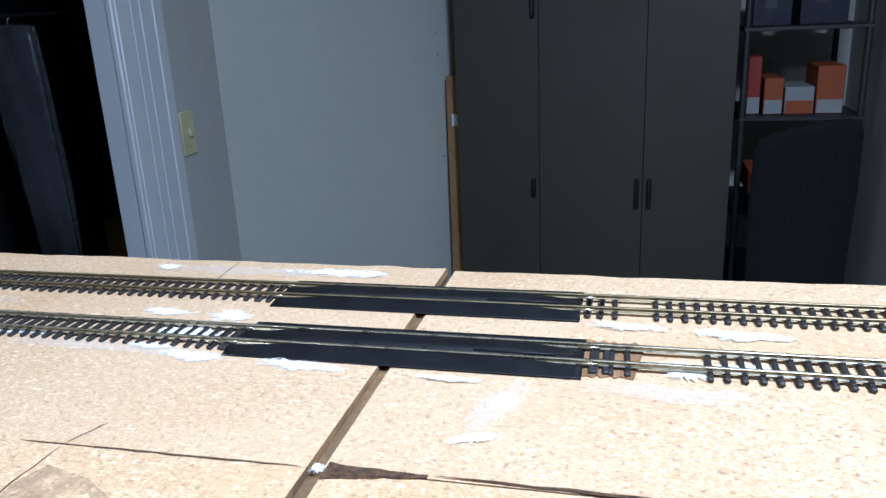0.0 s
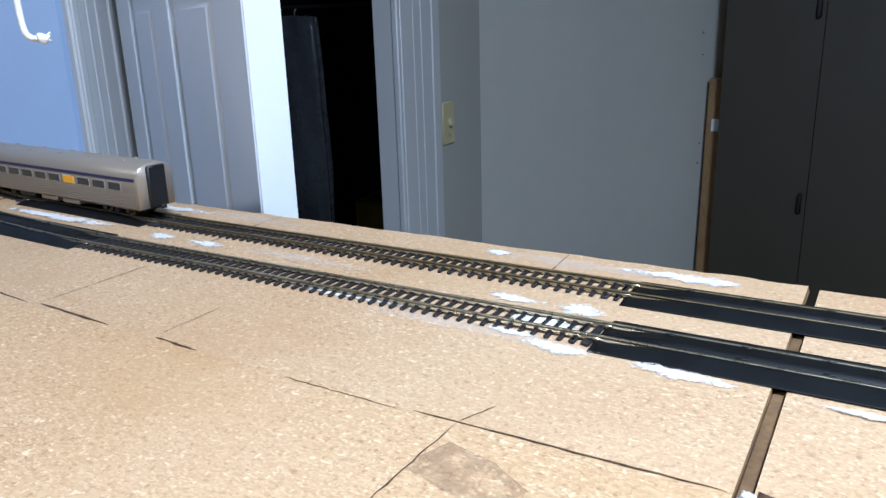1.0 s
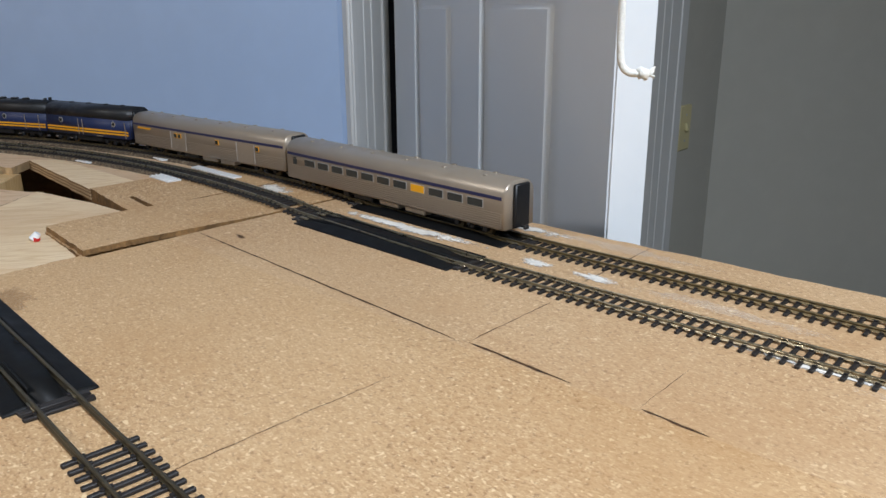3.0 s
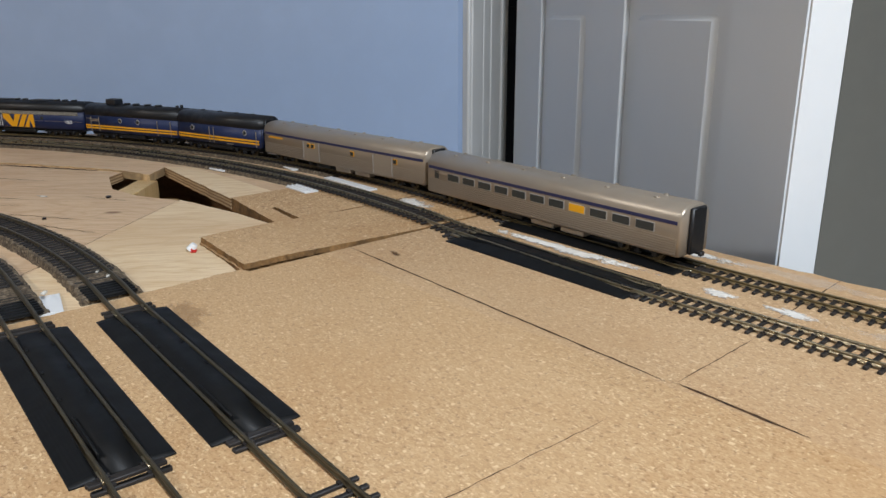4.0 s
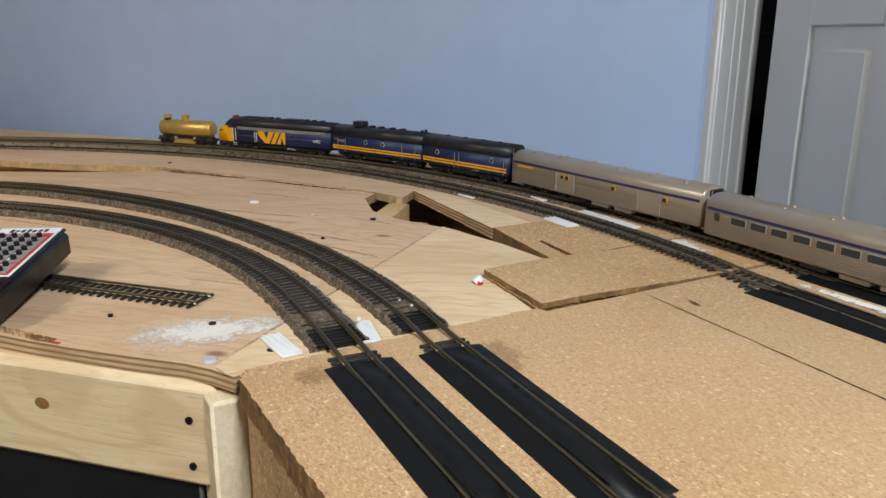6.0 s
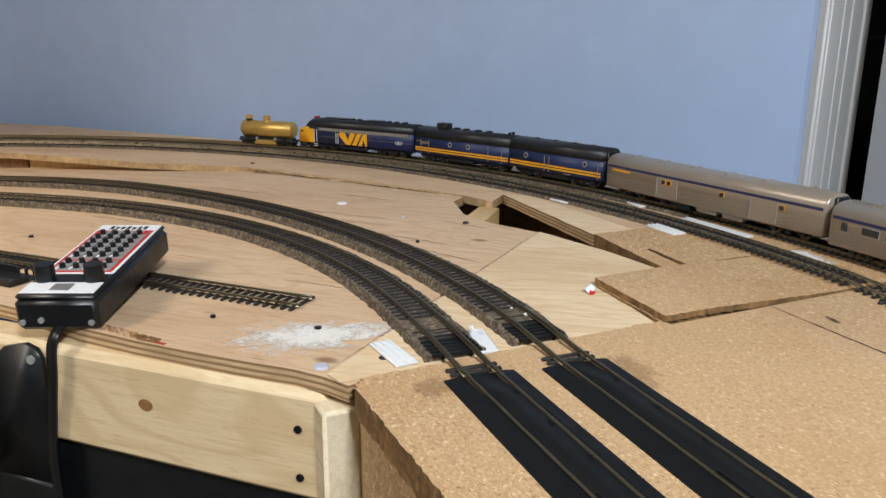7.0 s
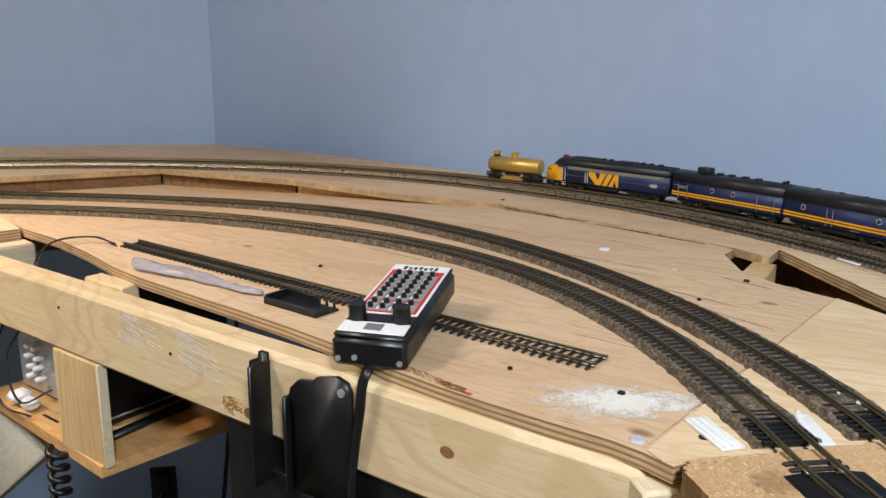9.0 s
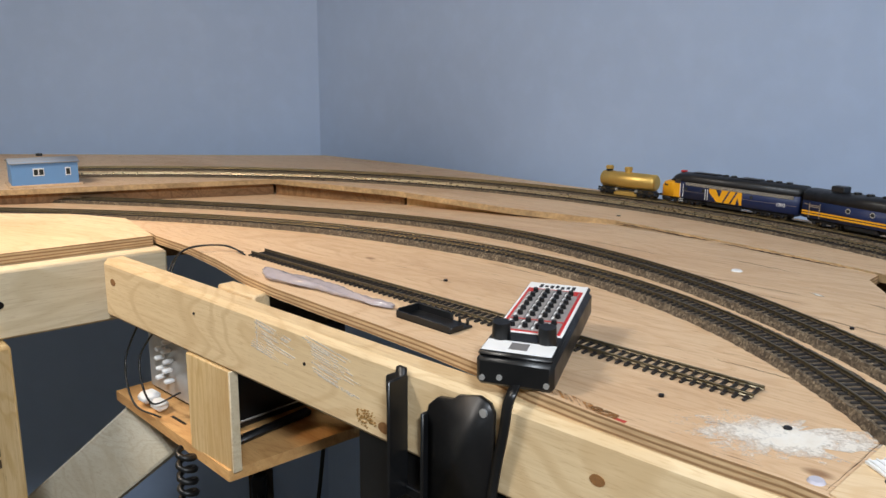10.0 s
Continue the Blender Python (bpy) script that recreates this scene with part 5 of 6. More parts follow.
def cab_unit():
    t = thing("diesel_locomotive", pose(0, 0, 0), "blue diesel locomotive with yellow nose, black roof and silver grilles", "locomotive")
    W = 0.0176
    part("carbody", shell([(-0.118, W, 0.0115, 0.0366, 0.0372), (0.086, W, 0.0115, 0.0366, 0.0372)]), LOCO_BLUE, t)
    part("roof", shell([(-0.1182, W, 0.0368, 0.0405, 0.0505), (0.068, W, 0.0368, 0.0405, 0.0505), (0.083, W - 0.0006, 0.0368, 0.0405, 0.0500), (0.0905, W - 0.002, 0.0366, 0.0388, 0.0462), (0.0960, W - 0.004, 0.0364, 0.0372, 0.0385)]), LOCO_BLACK, t)
    part("nose", shell([(0.0865, W, 0.0115, 0.0350, 0.0364), (0.094, W - 0.0004, 0.0112, 0.0335, 0.0370), (0.104, W - 0.0022, 0.0108, 0.0300, 0.0362), (0.111, W - 0.0050, 0.0104, 0.0265, 0.0340), (0.1155, W - 0.0085, 0.0102, 0.0240, 0.0305), (0.1172, W - 0.012, 0.0104, 0.0215, 0.0262)]), LOCO_YELLOW, t, "rounded yellow nose")
    part("pilot", shell([(0.096, W - 0.001, 0.0035, 0.0095, 0.0108), (0.110, W - 0.004, 0.0035, 0.0095, 0.0106), (0.1165, W - 0.010, 0.0040, 0.0090, 0.0104)]), LOCO_BLACK, t)
    part("headlight", C((0.1160, 0, 0.0300), (1, 0, 0.15), 0.0032, 0.003, 16), STEEL, t)
    part("headlight", C((0.1178, 0, 0.0205), (1, 0, 0), 0.0024, 0.002, 14), STEEL, t)
    for s in (-1, 1):
        part("windshield", B((0.0, -0.0050, -0.0033), (0.0008, 0.0050, 0.0033), 0.0004, Matrix.Translation((0.0912, s * 0.0068, 0.0422)) @ pose(0, 0, 0, 0, -32, s * 16)), GLASS, t)
        part("windshield_frame", B((-0.0006, -0.0055, -0.0038), (0.0004, 0.0055, 0.0038), 0.0004, Matrix.Translation((0.0912, s * 0.0068, 0.0422)) @ pose(0, 0, 0, 0, -32, s * 16)), STEEL, t)
        flat(t, "side_window", 0.0755, 0.0835, 0.0345, 0.0398, s, W - 0.0001, GLASS)
        part("number_board", B((-0.0042, -0.0006, -0.0018), (0.0042, 0.0006, 0.0018), 0.0008, Matrix.Translation((0.1035, s * (W - 0.0026), 0.0285)) @ pose(0, 0, 0, 0, 0, -s * 14)), BLACK, t)
        flat(t, "cab_door_panel", 0.0695, 0.0740, 0.0140, 0.0370, s, W, LOCO_BLUE)
        flat(t, "yellow_cab_side", 0.0745, 0.0870, 0.0117, 0.0335, s, W, LOCO_YELLOW)
        g = flat(t, "side_grille", -0.112, 0.066, 0.0318, 0.0368, s, W, GRILLE, "silver louvred grille", 0.0006)
        bm = bmesh.new()
        for i in range(118):
            x = -0.1115 + 0.0015 * i
            lo, hi = sorted((s * (W + 0.0005), s * (W + 0.0008)))
            box(bm, (x, lo, 0.0320), (x + 0.0006, hi, 0.0366))
        tagged(part("louvres", bm, LOUVRE, g), kind="stuff")
        flat(t, "belt_line", -0.117, 0.070, 0.0225, 0.0228, s, W, SILVER)
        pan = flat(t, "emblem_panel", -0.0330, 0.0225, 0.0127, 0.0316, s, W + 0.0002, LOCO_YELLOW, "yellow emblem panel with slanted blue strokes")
        lo, hi = sorted((s * (W + 0.0003), s * (W + 0.0007)))
        for tri in (((0.0140, 0.0314), (0.0068, 0.0314), (0.0096, 0.0205)), ((-0.0100, 0.0129), (-0.0145, 0.0129), (-0.0118, 0.0230)), ((0.0062, 0.0129), (0.0042, 0.0129), (-0.0032, 0.0314), (-0.0012, 0.0314)), ((-0.0022, 0.0129), (-0.0042, 0.0129), (-0.0116, 0.0314), (-0.0096, 0.0314)), ((0.0225, 0.0129), (0.0128, 0.0129), (0.0225, 0.0260))):
            bm = bmesh.new()
            a, b = [[bm.verts.new((0.0225 - (0.0225 - x) * 1.42, y, z)) for x, z in tri] for y in (lo, hi)]
            bm.faces.new(a), bm.faces.new(b[::-1])
            for q in range(len(tri)):
                bm.faces.new((a[q], a[q - 1], b[q - 1], b[q]))
            part("emblem_stroke", bm, LOCO_BLUE, pan)
        lettering(t, "1802", 0.0070, on_side(-0.094, s, W + 0.0003, 0.0200), STYRENE)
        for x in (0.0640, 0.0330, -0.048):
            porthole(t, x, 0.0268, s, W, False)
        for x in (0.0745, 0.0690, 0.0285, 0.0245):
            bar(t, (x, s * (W + 0.0012), 0.0135), (x, s * (W + 0.0012), 0.0335 if x > 0.05 else 0.0300), 0.0005, STYRENE)
        for i, z in enumerate((0.0095, 0.0065)):
            part("step", B((0.0690, min(s * (W - 0.002), s * (W + 0.001)), z), (0.0760, max(s * (W - 0.002), s * (W + 0.001)), z + 0.0006)), STYRENE, t)
        part("fuel_tank_side", B((-0.030, min(s * 0.008, s * 0.0155), 0.0040), (0.028, max(s * 0.008, s * 0.0155), 0.0115), 0.002), LOCO_BLACK, t)
    part("underframe", B((-0.112, -0.011, 0.0070), (0.096, 0.011, 0.0116), 0.0006), LOCO_BLACK, t)
    part("horn", B((0.080, -0.005, 0.0500), (0.0865, 0.005, 0.0525), 0.0008), RED, t, "red roof beacon")
    for x0, x1, w in ((0.062, 0.018, 0.006), (-0.020, -0.052, 0.008)):
        part("roof_hatch", B((x1, -w, 0.0498), (x0, w, 0.0520), 0.0008), LOCO_BLACK, t)
    roof_fans(t, (0.008, -0.006, -0.064, -0.078, -0.094), 0.0510, 0.0045)
    part("diaphragm", B((-0.1215, -0.0085, 0.012), (-0.1180, 0.0085, 0.046), 0.001), LOCO_BLACK, t)
    truck(t, 0.066, 3, 0.042), truck(t, -0.074, 3, 0.042)
    coupler(t, 0.1165, 1), coupler(t, -0.1185, -1)
    return t


def booster(L, label, boxed, ports):
    t = thing("booster_locomotive", pose(0, 0, 0), label, "locomotive")
    W, h = 0.0174, L / 2 - 0.004
    part("carbody", shell([(-h, W, 0.0115, 0.0345, 0.0350), (h, W, 0.0115, 0.0345, 0.0350)]), LOCO_BLUE, t)
    part("roof", shell([(-h - 0.0002, W, 0.0346, 0.0400, 0.0500), (h + 0.0002, W, 0.0346, 0.0400, 0.0500)]), LOCO_BLACK, t)
    part("underframe", B((-h + 0.004, -0.011, 0.0070), (h - 0.004, 0.011, 0.0116), 0.0006), LOCO_BLACK, t)
    part("fuel_tank", B((-0.024, -0.0150, 0.0040), (0.024, 0.0150, 0.0116), 0.002), LOCO_BLACK, t)
    for s in (-1, 1):
        for z in (0.0156, 0.0190):
            flat(t, "yellow_stripe", -h, h, z, z + 0.0021, s, W, LOCO_YELLOW)
        for x in ports:
            porthole(t, x, 0.0290, s, W)
        for x in ((h - 0.012, h - 0.028, -h + 0.034, -h + 0.010) if boxed else (0.006, 0.014, -h + 0.004)):
            bar(t, (x, s * (W + 0.0010), 0.0125), (x, s * (W + 0.0010), 0.0325), 0.0005, SILVER)
        if boxed:
            bar(t, (h - 0.012, s * (W + 0.001), 0.0300), (h - 0.003, s * (W + 0.001), 0.0300), 0.0005, SILVER)
            for k in range(2):
                flat(t, "number_bar", h - 0.026, h - 0.010, 0.0262 + 0.0022 * k, 0.0274 + 0.0022 * k, s, W, SILVER)
        else:
            flat(t, "number_bar", -0.030, -0.018, 0.0124, 0.0134, s, W, SILVER)
    if boxed:
        part("roof_box", B((0.035, -0.0075, 0.0490), (0.054, 0.0075, 0.0572), 0.0010), LOCO_BLACK, t, "square box on the roof")
        roof_fans(t, (0.020, 0.002, -0.020, -0.040), 0.0505, 0.005)
        part("exhaust", C((-h + 0.008, 0.004, 0.051), (0, 0, 1), 0.0022, 0.005, 12), LOCO_BLACK, t)
        part("exhaust", C((-h + 0.008, -0.004, 0.051), (0, 0, 1), 0.0022, 0.005, 12), LOCO_BLACK, t)
    else:
        for x in (-0.05, -0.02, 0.012, 0.045):
            part("roof_vent", B((x - 0.002, -0.003, 0.0495), (x + 0.002, 0.003, 0.0512), 0.0006), LOCO_BLACK, t)
    for s in (-1, 1):
        part("diaphragm", B((s * h if s > 0 else -h - 0.0035, -0.0085, 0.012), (h + 0.0035 if s > 0 else -h, 0.0085, 0.046), 0.001), LOCO_BLACK, t)
        for y in (-0.014, 0.014):
            bar(t, (s * (h + 0.0015), y, 0.012), (s * (h + 0.0015), y, 0.034), 0.0004, LOCO_BLACK)
    truck(t, h - 0.032, 2, 0.0300), truck(t, -h + 0.032, 2, 0.0300)
    coupler(t, h, 1), coupler(t, -h, -1)
    return t


def coach(L, label, baggage):
    t = thing("passenger_coach", pose(0, 0, 0), label, "passenger coach")
    W, h = 0.0174, L / 2 - 0.004
    part("body", shell([(-h, W - 0.001, 0.0085, 0.0330, 0.0440), (-h + 0.002, W, 0.0080, 0.0335, 0.0455), (h - 0.002, W, 0.0080, 0.0335, 0.0455), (h, W - 0.001, 0.0085, 0.0330, 0.0440)], 8), SILVER, t)
    for s in (-1, 1):
        flat(t, "blue_stripe", -h + 0.003, h - 0.003, 0.0312, 0.0338, s, W, STRIPE)
        bm = bmesh.new()
        for i in range(7):
            lo, hi = sorted((s * (W - 0.0003), s * (W + 0.0004)))
            box(bm, (-h + 0.003, lo, 0.0095 + 0.0018 * i), (h - 0.003, hi, 0.0103 + 0.0018 * i))
        tagged(part("fluting", bm, SILVER, t), kind="stuff")
        flat(t, "name_bar", h - 0.040, h - 0.012, 0.0275, 0.0295, s, W, LOCO_YELLOW if baggage else SILVER)
        if baggage:
            for x0, x1 in ((0.030, 0.060), (-0.095, -0.065)):
                flat(t, "baggage_door", x0, x1, 0.0095, 0.0308, s, W, SILVER)
                for x in (x0, x1):
                    bar(t, (x, s * (W + 0.0008), 0.010), (x, s * (W + 0.0008), 0.0305), 0.0004, STEEL, "door_post")
            for x in (0.050, 0.042, -0.030, -0.100):
                w = flat(t, "window", x - 0.003, x + 0.003, 0.0235, 0.0290, s, W + 0.0005, LOCO_YELLOW)
                flat(w, "pane", x - 0.0023, x + 0.0023, 0.0242, 0.0283, s, W + 0.0010, GLASS)
        else:
            n = 11
            for i in range(n):
                x = h - 0.040 - (2 * h - 0.07) * i / (n - 1)
                w = flat(t, "window", x - 0.0085, x + 0.0085, 0.0225, 0.0296, s, W, STEEL)
                flat(w, "pane", x - 0.0078, x + 0.0078, 0.0231, 0.0290, s, W + 0.0004, LOCO_YELLOW if i == 7 else GLASS)
            flat(t, "vestibule_window", h - 0.018, h - 0.012, 0.0225, 0.0296, s, W, GLASS)
    for i in range(6):
        x = -h + 0.03 + (2 * h - 0.06) * i / 5
        for y in (-0.006, 0.006):
            part("roof_vent", B((x - 0.002, y - 0.0015, 0.0440), (x + 0.002, y + 0.0015, 0.0462), 0.0006), SILVER, t)
    part("underframe", B((-h + 0.004, -0.011, 0.0060), (h - 0.004, 0.011, 0.0090), 0.0006), LOCO_BLACK, t)
    for x0, x1 in ((-0.055, -0.030), (-0.022, 0.004), (0.014, 0.040), (0.048, 0.056)):
        for s in (-1, 1):
            part("equipment_box", B((x0, min(s * 0.006, s * 0.0155), 0.0030), (x1, max(s * 0.006, s * 0.0155), 0.0080), 0.001), SILVER if x0 < 0.01 else LOCO_BLACK, t)
    for s in (-1, 1):
        part("diaphragm", B((h if s > 0 else -h - 0.0035, -0.0085, 0.009), (h + 0.0035 if s > 0 else -h, 0.0085, 0.043), 0.001), LOCO_BLACK, t)
    truck(t, h - 0.038, 2, 0.0310), truck(t, -h + 0.038, 2, 0.0310)
    coupler(t, h, 1), coupler(t, -h, -1)
    return t


HEAD = 2.776         # station of the locomotive's nose on the back track
CONSIST = [
    (tank_car(), HEAD + 0.004 + 0.060, 0.036),
    (cab_unit(), HEAD - 0.119, 0.070),
    (booster(0.182, "blue booster locomotive with double yellow stripes and a roof box", True, (0.018, -0.016)), HEAD - 0.248 - 0.088, 0.055),
    (booster(0.162, "shorter blue booster locomotive with portholes and yellow stripes", False, (0.048, -0.052)), HEAD - 0.248 - 0.182 - 0.077, 0.045),
    (coach(0.296, "silver baggage coach with a dark blue stripe", True), HEAD - 0.248 - 0.182 - 0.160 - 0.148, 0.106),
    (coach(0.296, "silver passenger coach with a row of dark windows", False), HEAD - 0.248 - 0.182 - 0.160 - 0.296 - 0.150, 0.106),
]
SIZE = 0.965
for car, s, a in CONSIST:
    s, a = HEAD + (s - HEAD) * SIZE, a * SIZE
    (p, _), (q, _) = LINE_A.at(s + a), LINE_A.at(s - a)
    z = bed(LINE_A, s, False) + RAILTOP
    car.matrix_world = Matrix.Translation(((p.x + q.x) / 2, (p.y + q.y) / 2, z)) @ Matrix.Rotation(math.atan2(p.y - q.y, p.x - q.x), 4, "Z") @ Matrix.Scale(SIZE, 4)


# ---- handheld controller, its holder and cable ----
def controller():
    m = Matrix.Translation((-0.7505, -0.4955, 1.2965)) @ pose(0, 0, 0, 0, 0, 156) @ pose(0, 0, 0, 0, -5.0, 0)
    t = thing("throttle_controller", m, "black handheld throttle controller with keypad lying across the spare track", "controller")
    L, w, h = 0.140, 0.0255, 0.0235
    part("case", B((0, -w, 0), (L, w, h - 0.003), 0.003), BLACK, t)
    part("lid", B((0.001, -w + 0.001, h - 0.0032), (L - 0.001, w - 0.001, h), 0.0015), BLACK, t)
    pl = part("face_plate", B((0.036, -w + 0.0025, h), (L - 0.003, w - 0.0025, h + 0.0007), 0.0003), STYRENE, t, "white face plate")
    part("lower_plate", B((0.004, -w + 0.0025, h), (0.021, w - 0.0025, h + 0.0007), 0.0003), STYRENE, t, "white face plate")
    part("red_border", B((0.038, -w + 0.0045, h + 0.0007), (L - 0.017, w - 0.0045, h + 0.0010)), RED, pl)
    part("keypad", B((0.040, -w + 0.0065, h + 0.0010), (L - 0.019, w - 0.0065, h + 0.0013)), painted("grey_keypad", srgb(152, 149, 147), 0.5), pl)
    part("red_line", B((0.058, -w + 0.0060, h + 0.0013), (0.0595, w - 0.0060, h + 0.0015)), RED, pl)
    # maker's mark as plain strokes
    for i in range(7):
        part("emblem_stroke", B((L - 0.014 + 0.0015 * (i % 2), -0.014 + 0.0042 * i, h + 0.0007), (L - 0.007 - 0.001 * (i % 3), -0.0115 + 0.0042 * i, h + 0.0010)), BLACK, pl)
    part("label", B((0.008, -0.006, h + 0.0007), (0.018, 0.006, h + 0.0010)), painted("grey_label", srgb(120, 118, 118), 0.5), t)
    for r in range(8):
        for c in range(4):
            x, y = 0.0452 + 0.0094 * r + (0.0030 if r > 1 else 0), -0.0135 + 0.009 * c
            part("button", C((x, y, h + 0.0028), (0, 0, 1), 0.0022, 0.0034, 12, 0.0018), BLACK, t)
            part("legend", B((x - 0.0036, y + 0.0026, h + 0.0013), (x + 0.0012, y + 0.0042, h + 0.0015)), STYRENE, t, "pale printed legend")
    for c in range(3):
        part("divider", B((0.041, -0.0092 + 0.009 * c, h + 0.0013), (L - 0.020, -0.0088 + 0.009 * c, h + 0.0015)), BLACK, t)
    for y0, y1 in ((-0.0185, -0.0150), (0.0125, 0.0185)):
        part("red_block", B((0.1130, y0, h + 0.0013), (0.1205, y1, h + 0.0016)), RED, t)
    for y in (-0.0155, 0.0155):
        part("knob", C((0.0255, y, h + 0.0058), (0, 0, 1), 0.0064, 0.0116, 24, 0.0058), BLACK, t)
    for y in (-0.021, 0.021, 0.0095):
        part("screw", C((-0.0004, y, 0.006 if abs(y) > 0.01 else 0.0075), (1, 0, 0), 0.0019, 0.0016, 12), STEEL, t)
    return m


cm = controller()
a = cm @ Vector((0.002, -0.001, 0.0035))
ribbon = curve([a] + [BEAM @ Vector(v) for v in ((0.1975, 0.0030, 1.2985), (0.1985, 0.0062, 1.2900), (0.201, 0.0060, 1.272), (0.207, 0.0045, 1.245), (0.2105, 0.0050, 1.215), (0.2105, 0.0050, 1.17))], 8)
bm = bmesh.new()
rows = []
for p in ribbon:
    d = Vector((0.72, 0.69, 0))
    n = Vector((0.69, -0.72, 0.25)).normalized() * 0.0010
    rows.append([bm.verts.new(p + d * 0.0034 * u + n * v) for u, v in ((-1, -1), (1, -1), (1, 1), (-1, 1))])
for r0, r1 in zip(rows, rows[1:]):
    for j in range(4):
        bm.faces.new((r0[j], r0[(j + 1) % 4], r1[(j + 1) % 4], r1[j]))
bm.faces.new(rows[0]), bm.faces.new(rows[-1][::-1])
tagged(obj("flat_cable", bm, BLACK), "flat black cable running down over the beam", "cable")


def holder():
    t = thing("controller_holder", BEAM, "black plastic controller holder screwed to the pine beam", "holder")

    def shape(pts, y0, y1):
        bm = bmesh.new()
        f = [bm.verts.new((x, y1, z)) for x, z in pts]
        g = [bm.verts.new((x, y0, z)) for x, z in pts]
        bm.faces.new(f), bm.faces.new(g[::-1])
        for i in range(len(pts)):
            j = (i + 1) % len(pts)
            bm.faces.new((f[i], g[i], g[j], f[j]))
        return bm

    part("side_fin", shape([(0.2935, 1.2890), (0.3010, 1.2890), (0.3020, 1.2840), (0.3105, 1.2800), (0.3120, 1.2780), (0.3100, 1.19), (0.2935, 1.19)], 0.0, 0.0035), BLACK, t)
    part("side_fin", B((0.2920, 0.0, 1.19), (0.2950, 0.020, 1.284), 0.001), BLACK, t)
    part("front_plate", shape([(0.2130, 1.19), (0.2115, 1.2800), (0.2150, 1.2860), (0.2240, 1.2885), (0.2420, 1.2840), (0.2460, 1.2800), (0.2600, 1.2775), (0.2680, 1.2700), (0.2700, 1.2600), (0.2700, 1.19)], 0.0005, 0.0045), BLACK, t)
    part("side_fin", B((0.2685, 0.0, 1.19), (0.2715, 0.010, 1.264), 0.001), BLACK, t)
    part("base", B((0.2120, 0.0, 1.150), (0.2625, 0.006, 1.192), 0.002), BLACK, t)
    part("crossbar", B((0.2620, 0.0, 1.190), (0.3110, 0.003, 1.198), 0.001), BLACK, t)
    part("screw", C((0.2185, 0.005, 1.2790), (0, 1, 0), 0.0030, 0.002, 14), STEEL, t)


holder()

# ---- loose things on the plywood ----
t = thing("plastic_bag", pose(0, 0, 0), "crumpled clear plastic bag on the plywood edge", "plastic bag")
bm = bmesh.new()
rnd = random.Random(3)
A0, A1 = Vector((-1.046, -0.698, slope(-1.0) + 0.0012)), Vector((-0.926, -0.571, slope(-0.91) + 0.0012))
rings = []
n = (A1 - A0).cross(Vector((0, 0, 1))).normalized()
for i in range(40):
    k = i / 39
    c = A0.lerp(A1, k) + n * 0.002 * math.sin(9 * k)
    w = 0.0125 * min(1.0, 0.25 + 6 * k) * (1 - 0.72 * k) + 0.001 * math.sin(23 * k)
    rings.append([bm.verts.new(c + n * w * math.cos(a) + Vector((0, 0, max(0.0, (0.0045 - 0.0025 * k) * (0.75 + math.sin(a)) + 0.0011 * math.sin(4 * a + 11 * k) + rnd.uniform(-0.0007, 0.0007))))) for a in [2 * math.pi * q / 18 for q in range(18)]])
for u, v in zip(rings, rings[1:]):
    for q in range(18):
        bm.faces.new((u[q], u[(q + 1) % 18], v[(q + 1) % 18], v[q]))
bm.faces.new(rings[0]), bm.faces.new(rings[-1][::-1])
part("film", bm, CLEAR, t)
t = thing("plastic_tray", pose(-0.890, -0.539, slope(-0.9), 0, 0, 41.5) @ Matrix.Scale(0.86, 4), "small open black plastic tray on the plywood", "tray")
part("floor_plate", B((-0.036, -0.015, 0), (0.036, 0.015, 0.0022), 0.0004), BLACK, t)
for lo, hi in (((-0.036, -0.015, 0), (0.036, -0.0132, 0.0072)), ((-0.036, 0.0132, 0), (0.010, 0.015, 0.0090)), ((-0.036, -0.0132, 0), (-0.0342, 0.0132, 0.0090)), ((0.0342, -0.0132, 0), (0.036, 0.004, 0.0060))):
    part("rim", B(lo, hi, 0.0004), BLACK, t)
for x in (0.010, 0.020, 0.030):
    part("pin", B((x, 0.0125, 0), (x + 0.002, 0.015, 0.0080), 0.0003), BLACK, t)
t = thing("feeder_wires", pose(0, 0, 0), "two thin black wires from the spare track into the gap", "wires")
for i in range(2):
    part("wire", tube(curve([(-1.148 + 0.012 * i, -0.738 + 0.004 * i, 1.298), (-1.158, -0.765 + 0.004 * i, 1.304), (-1.150 + 0.004 * i, -0.800, 1.302), (-1.120, -0.812 + 0.003 * i, 1.286), (-1.095 + 0.004 * i, -0.806, 1.250)]), 0.0009, 6), BLACK, t)


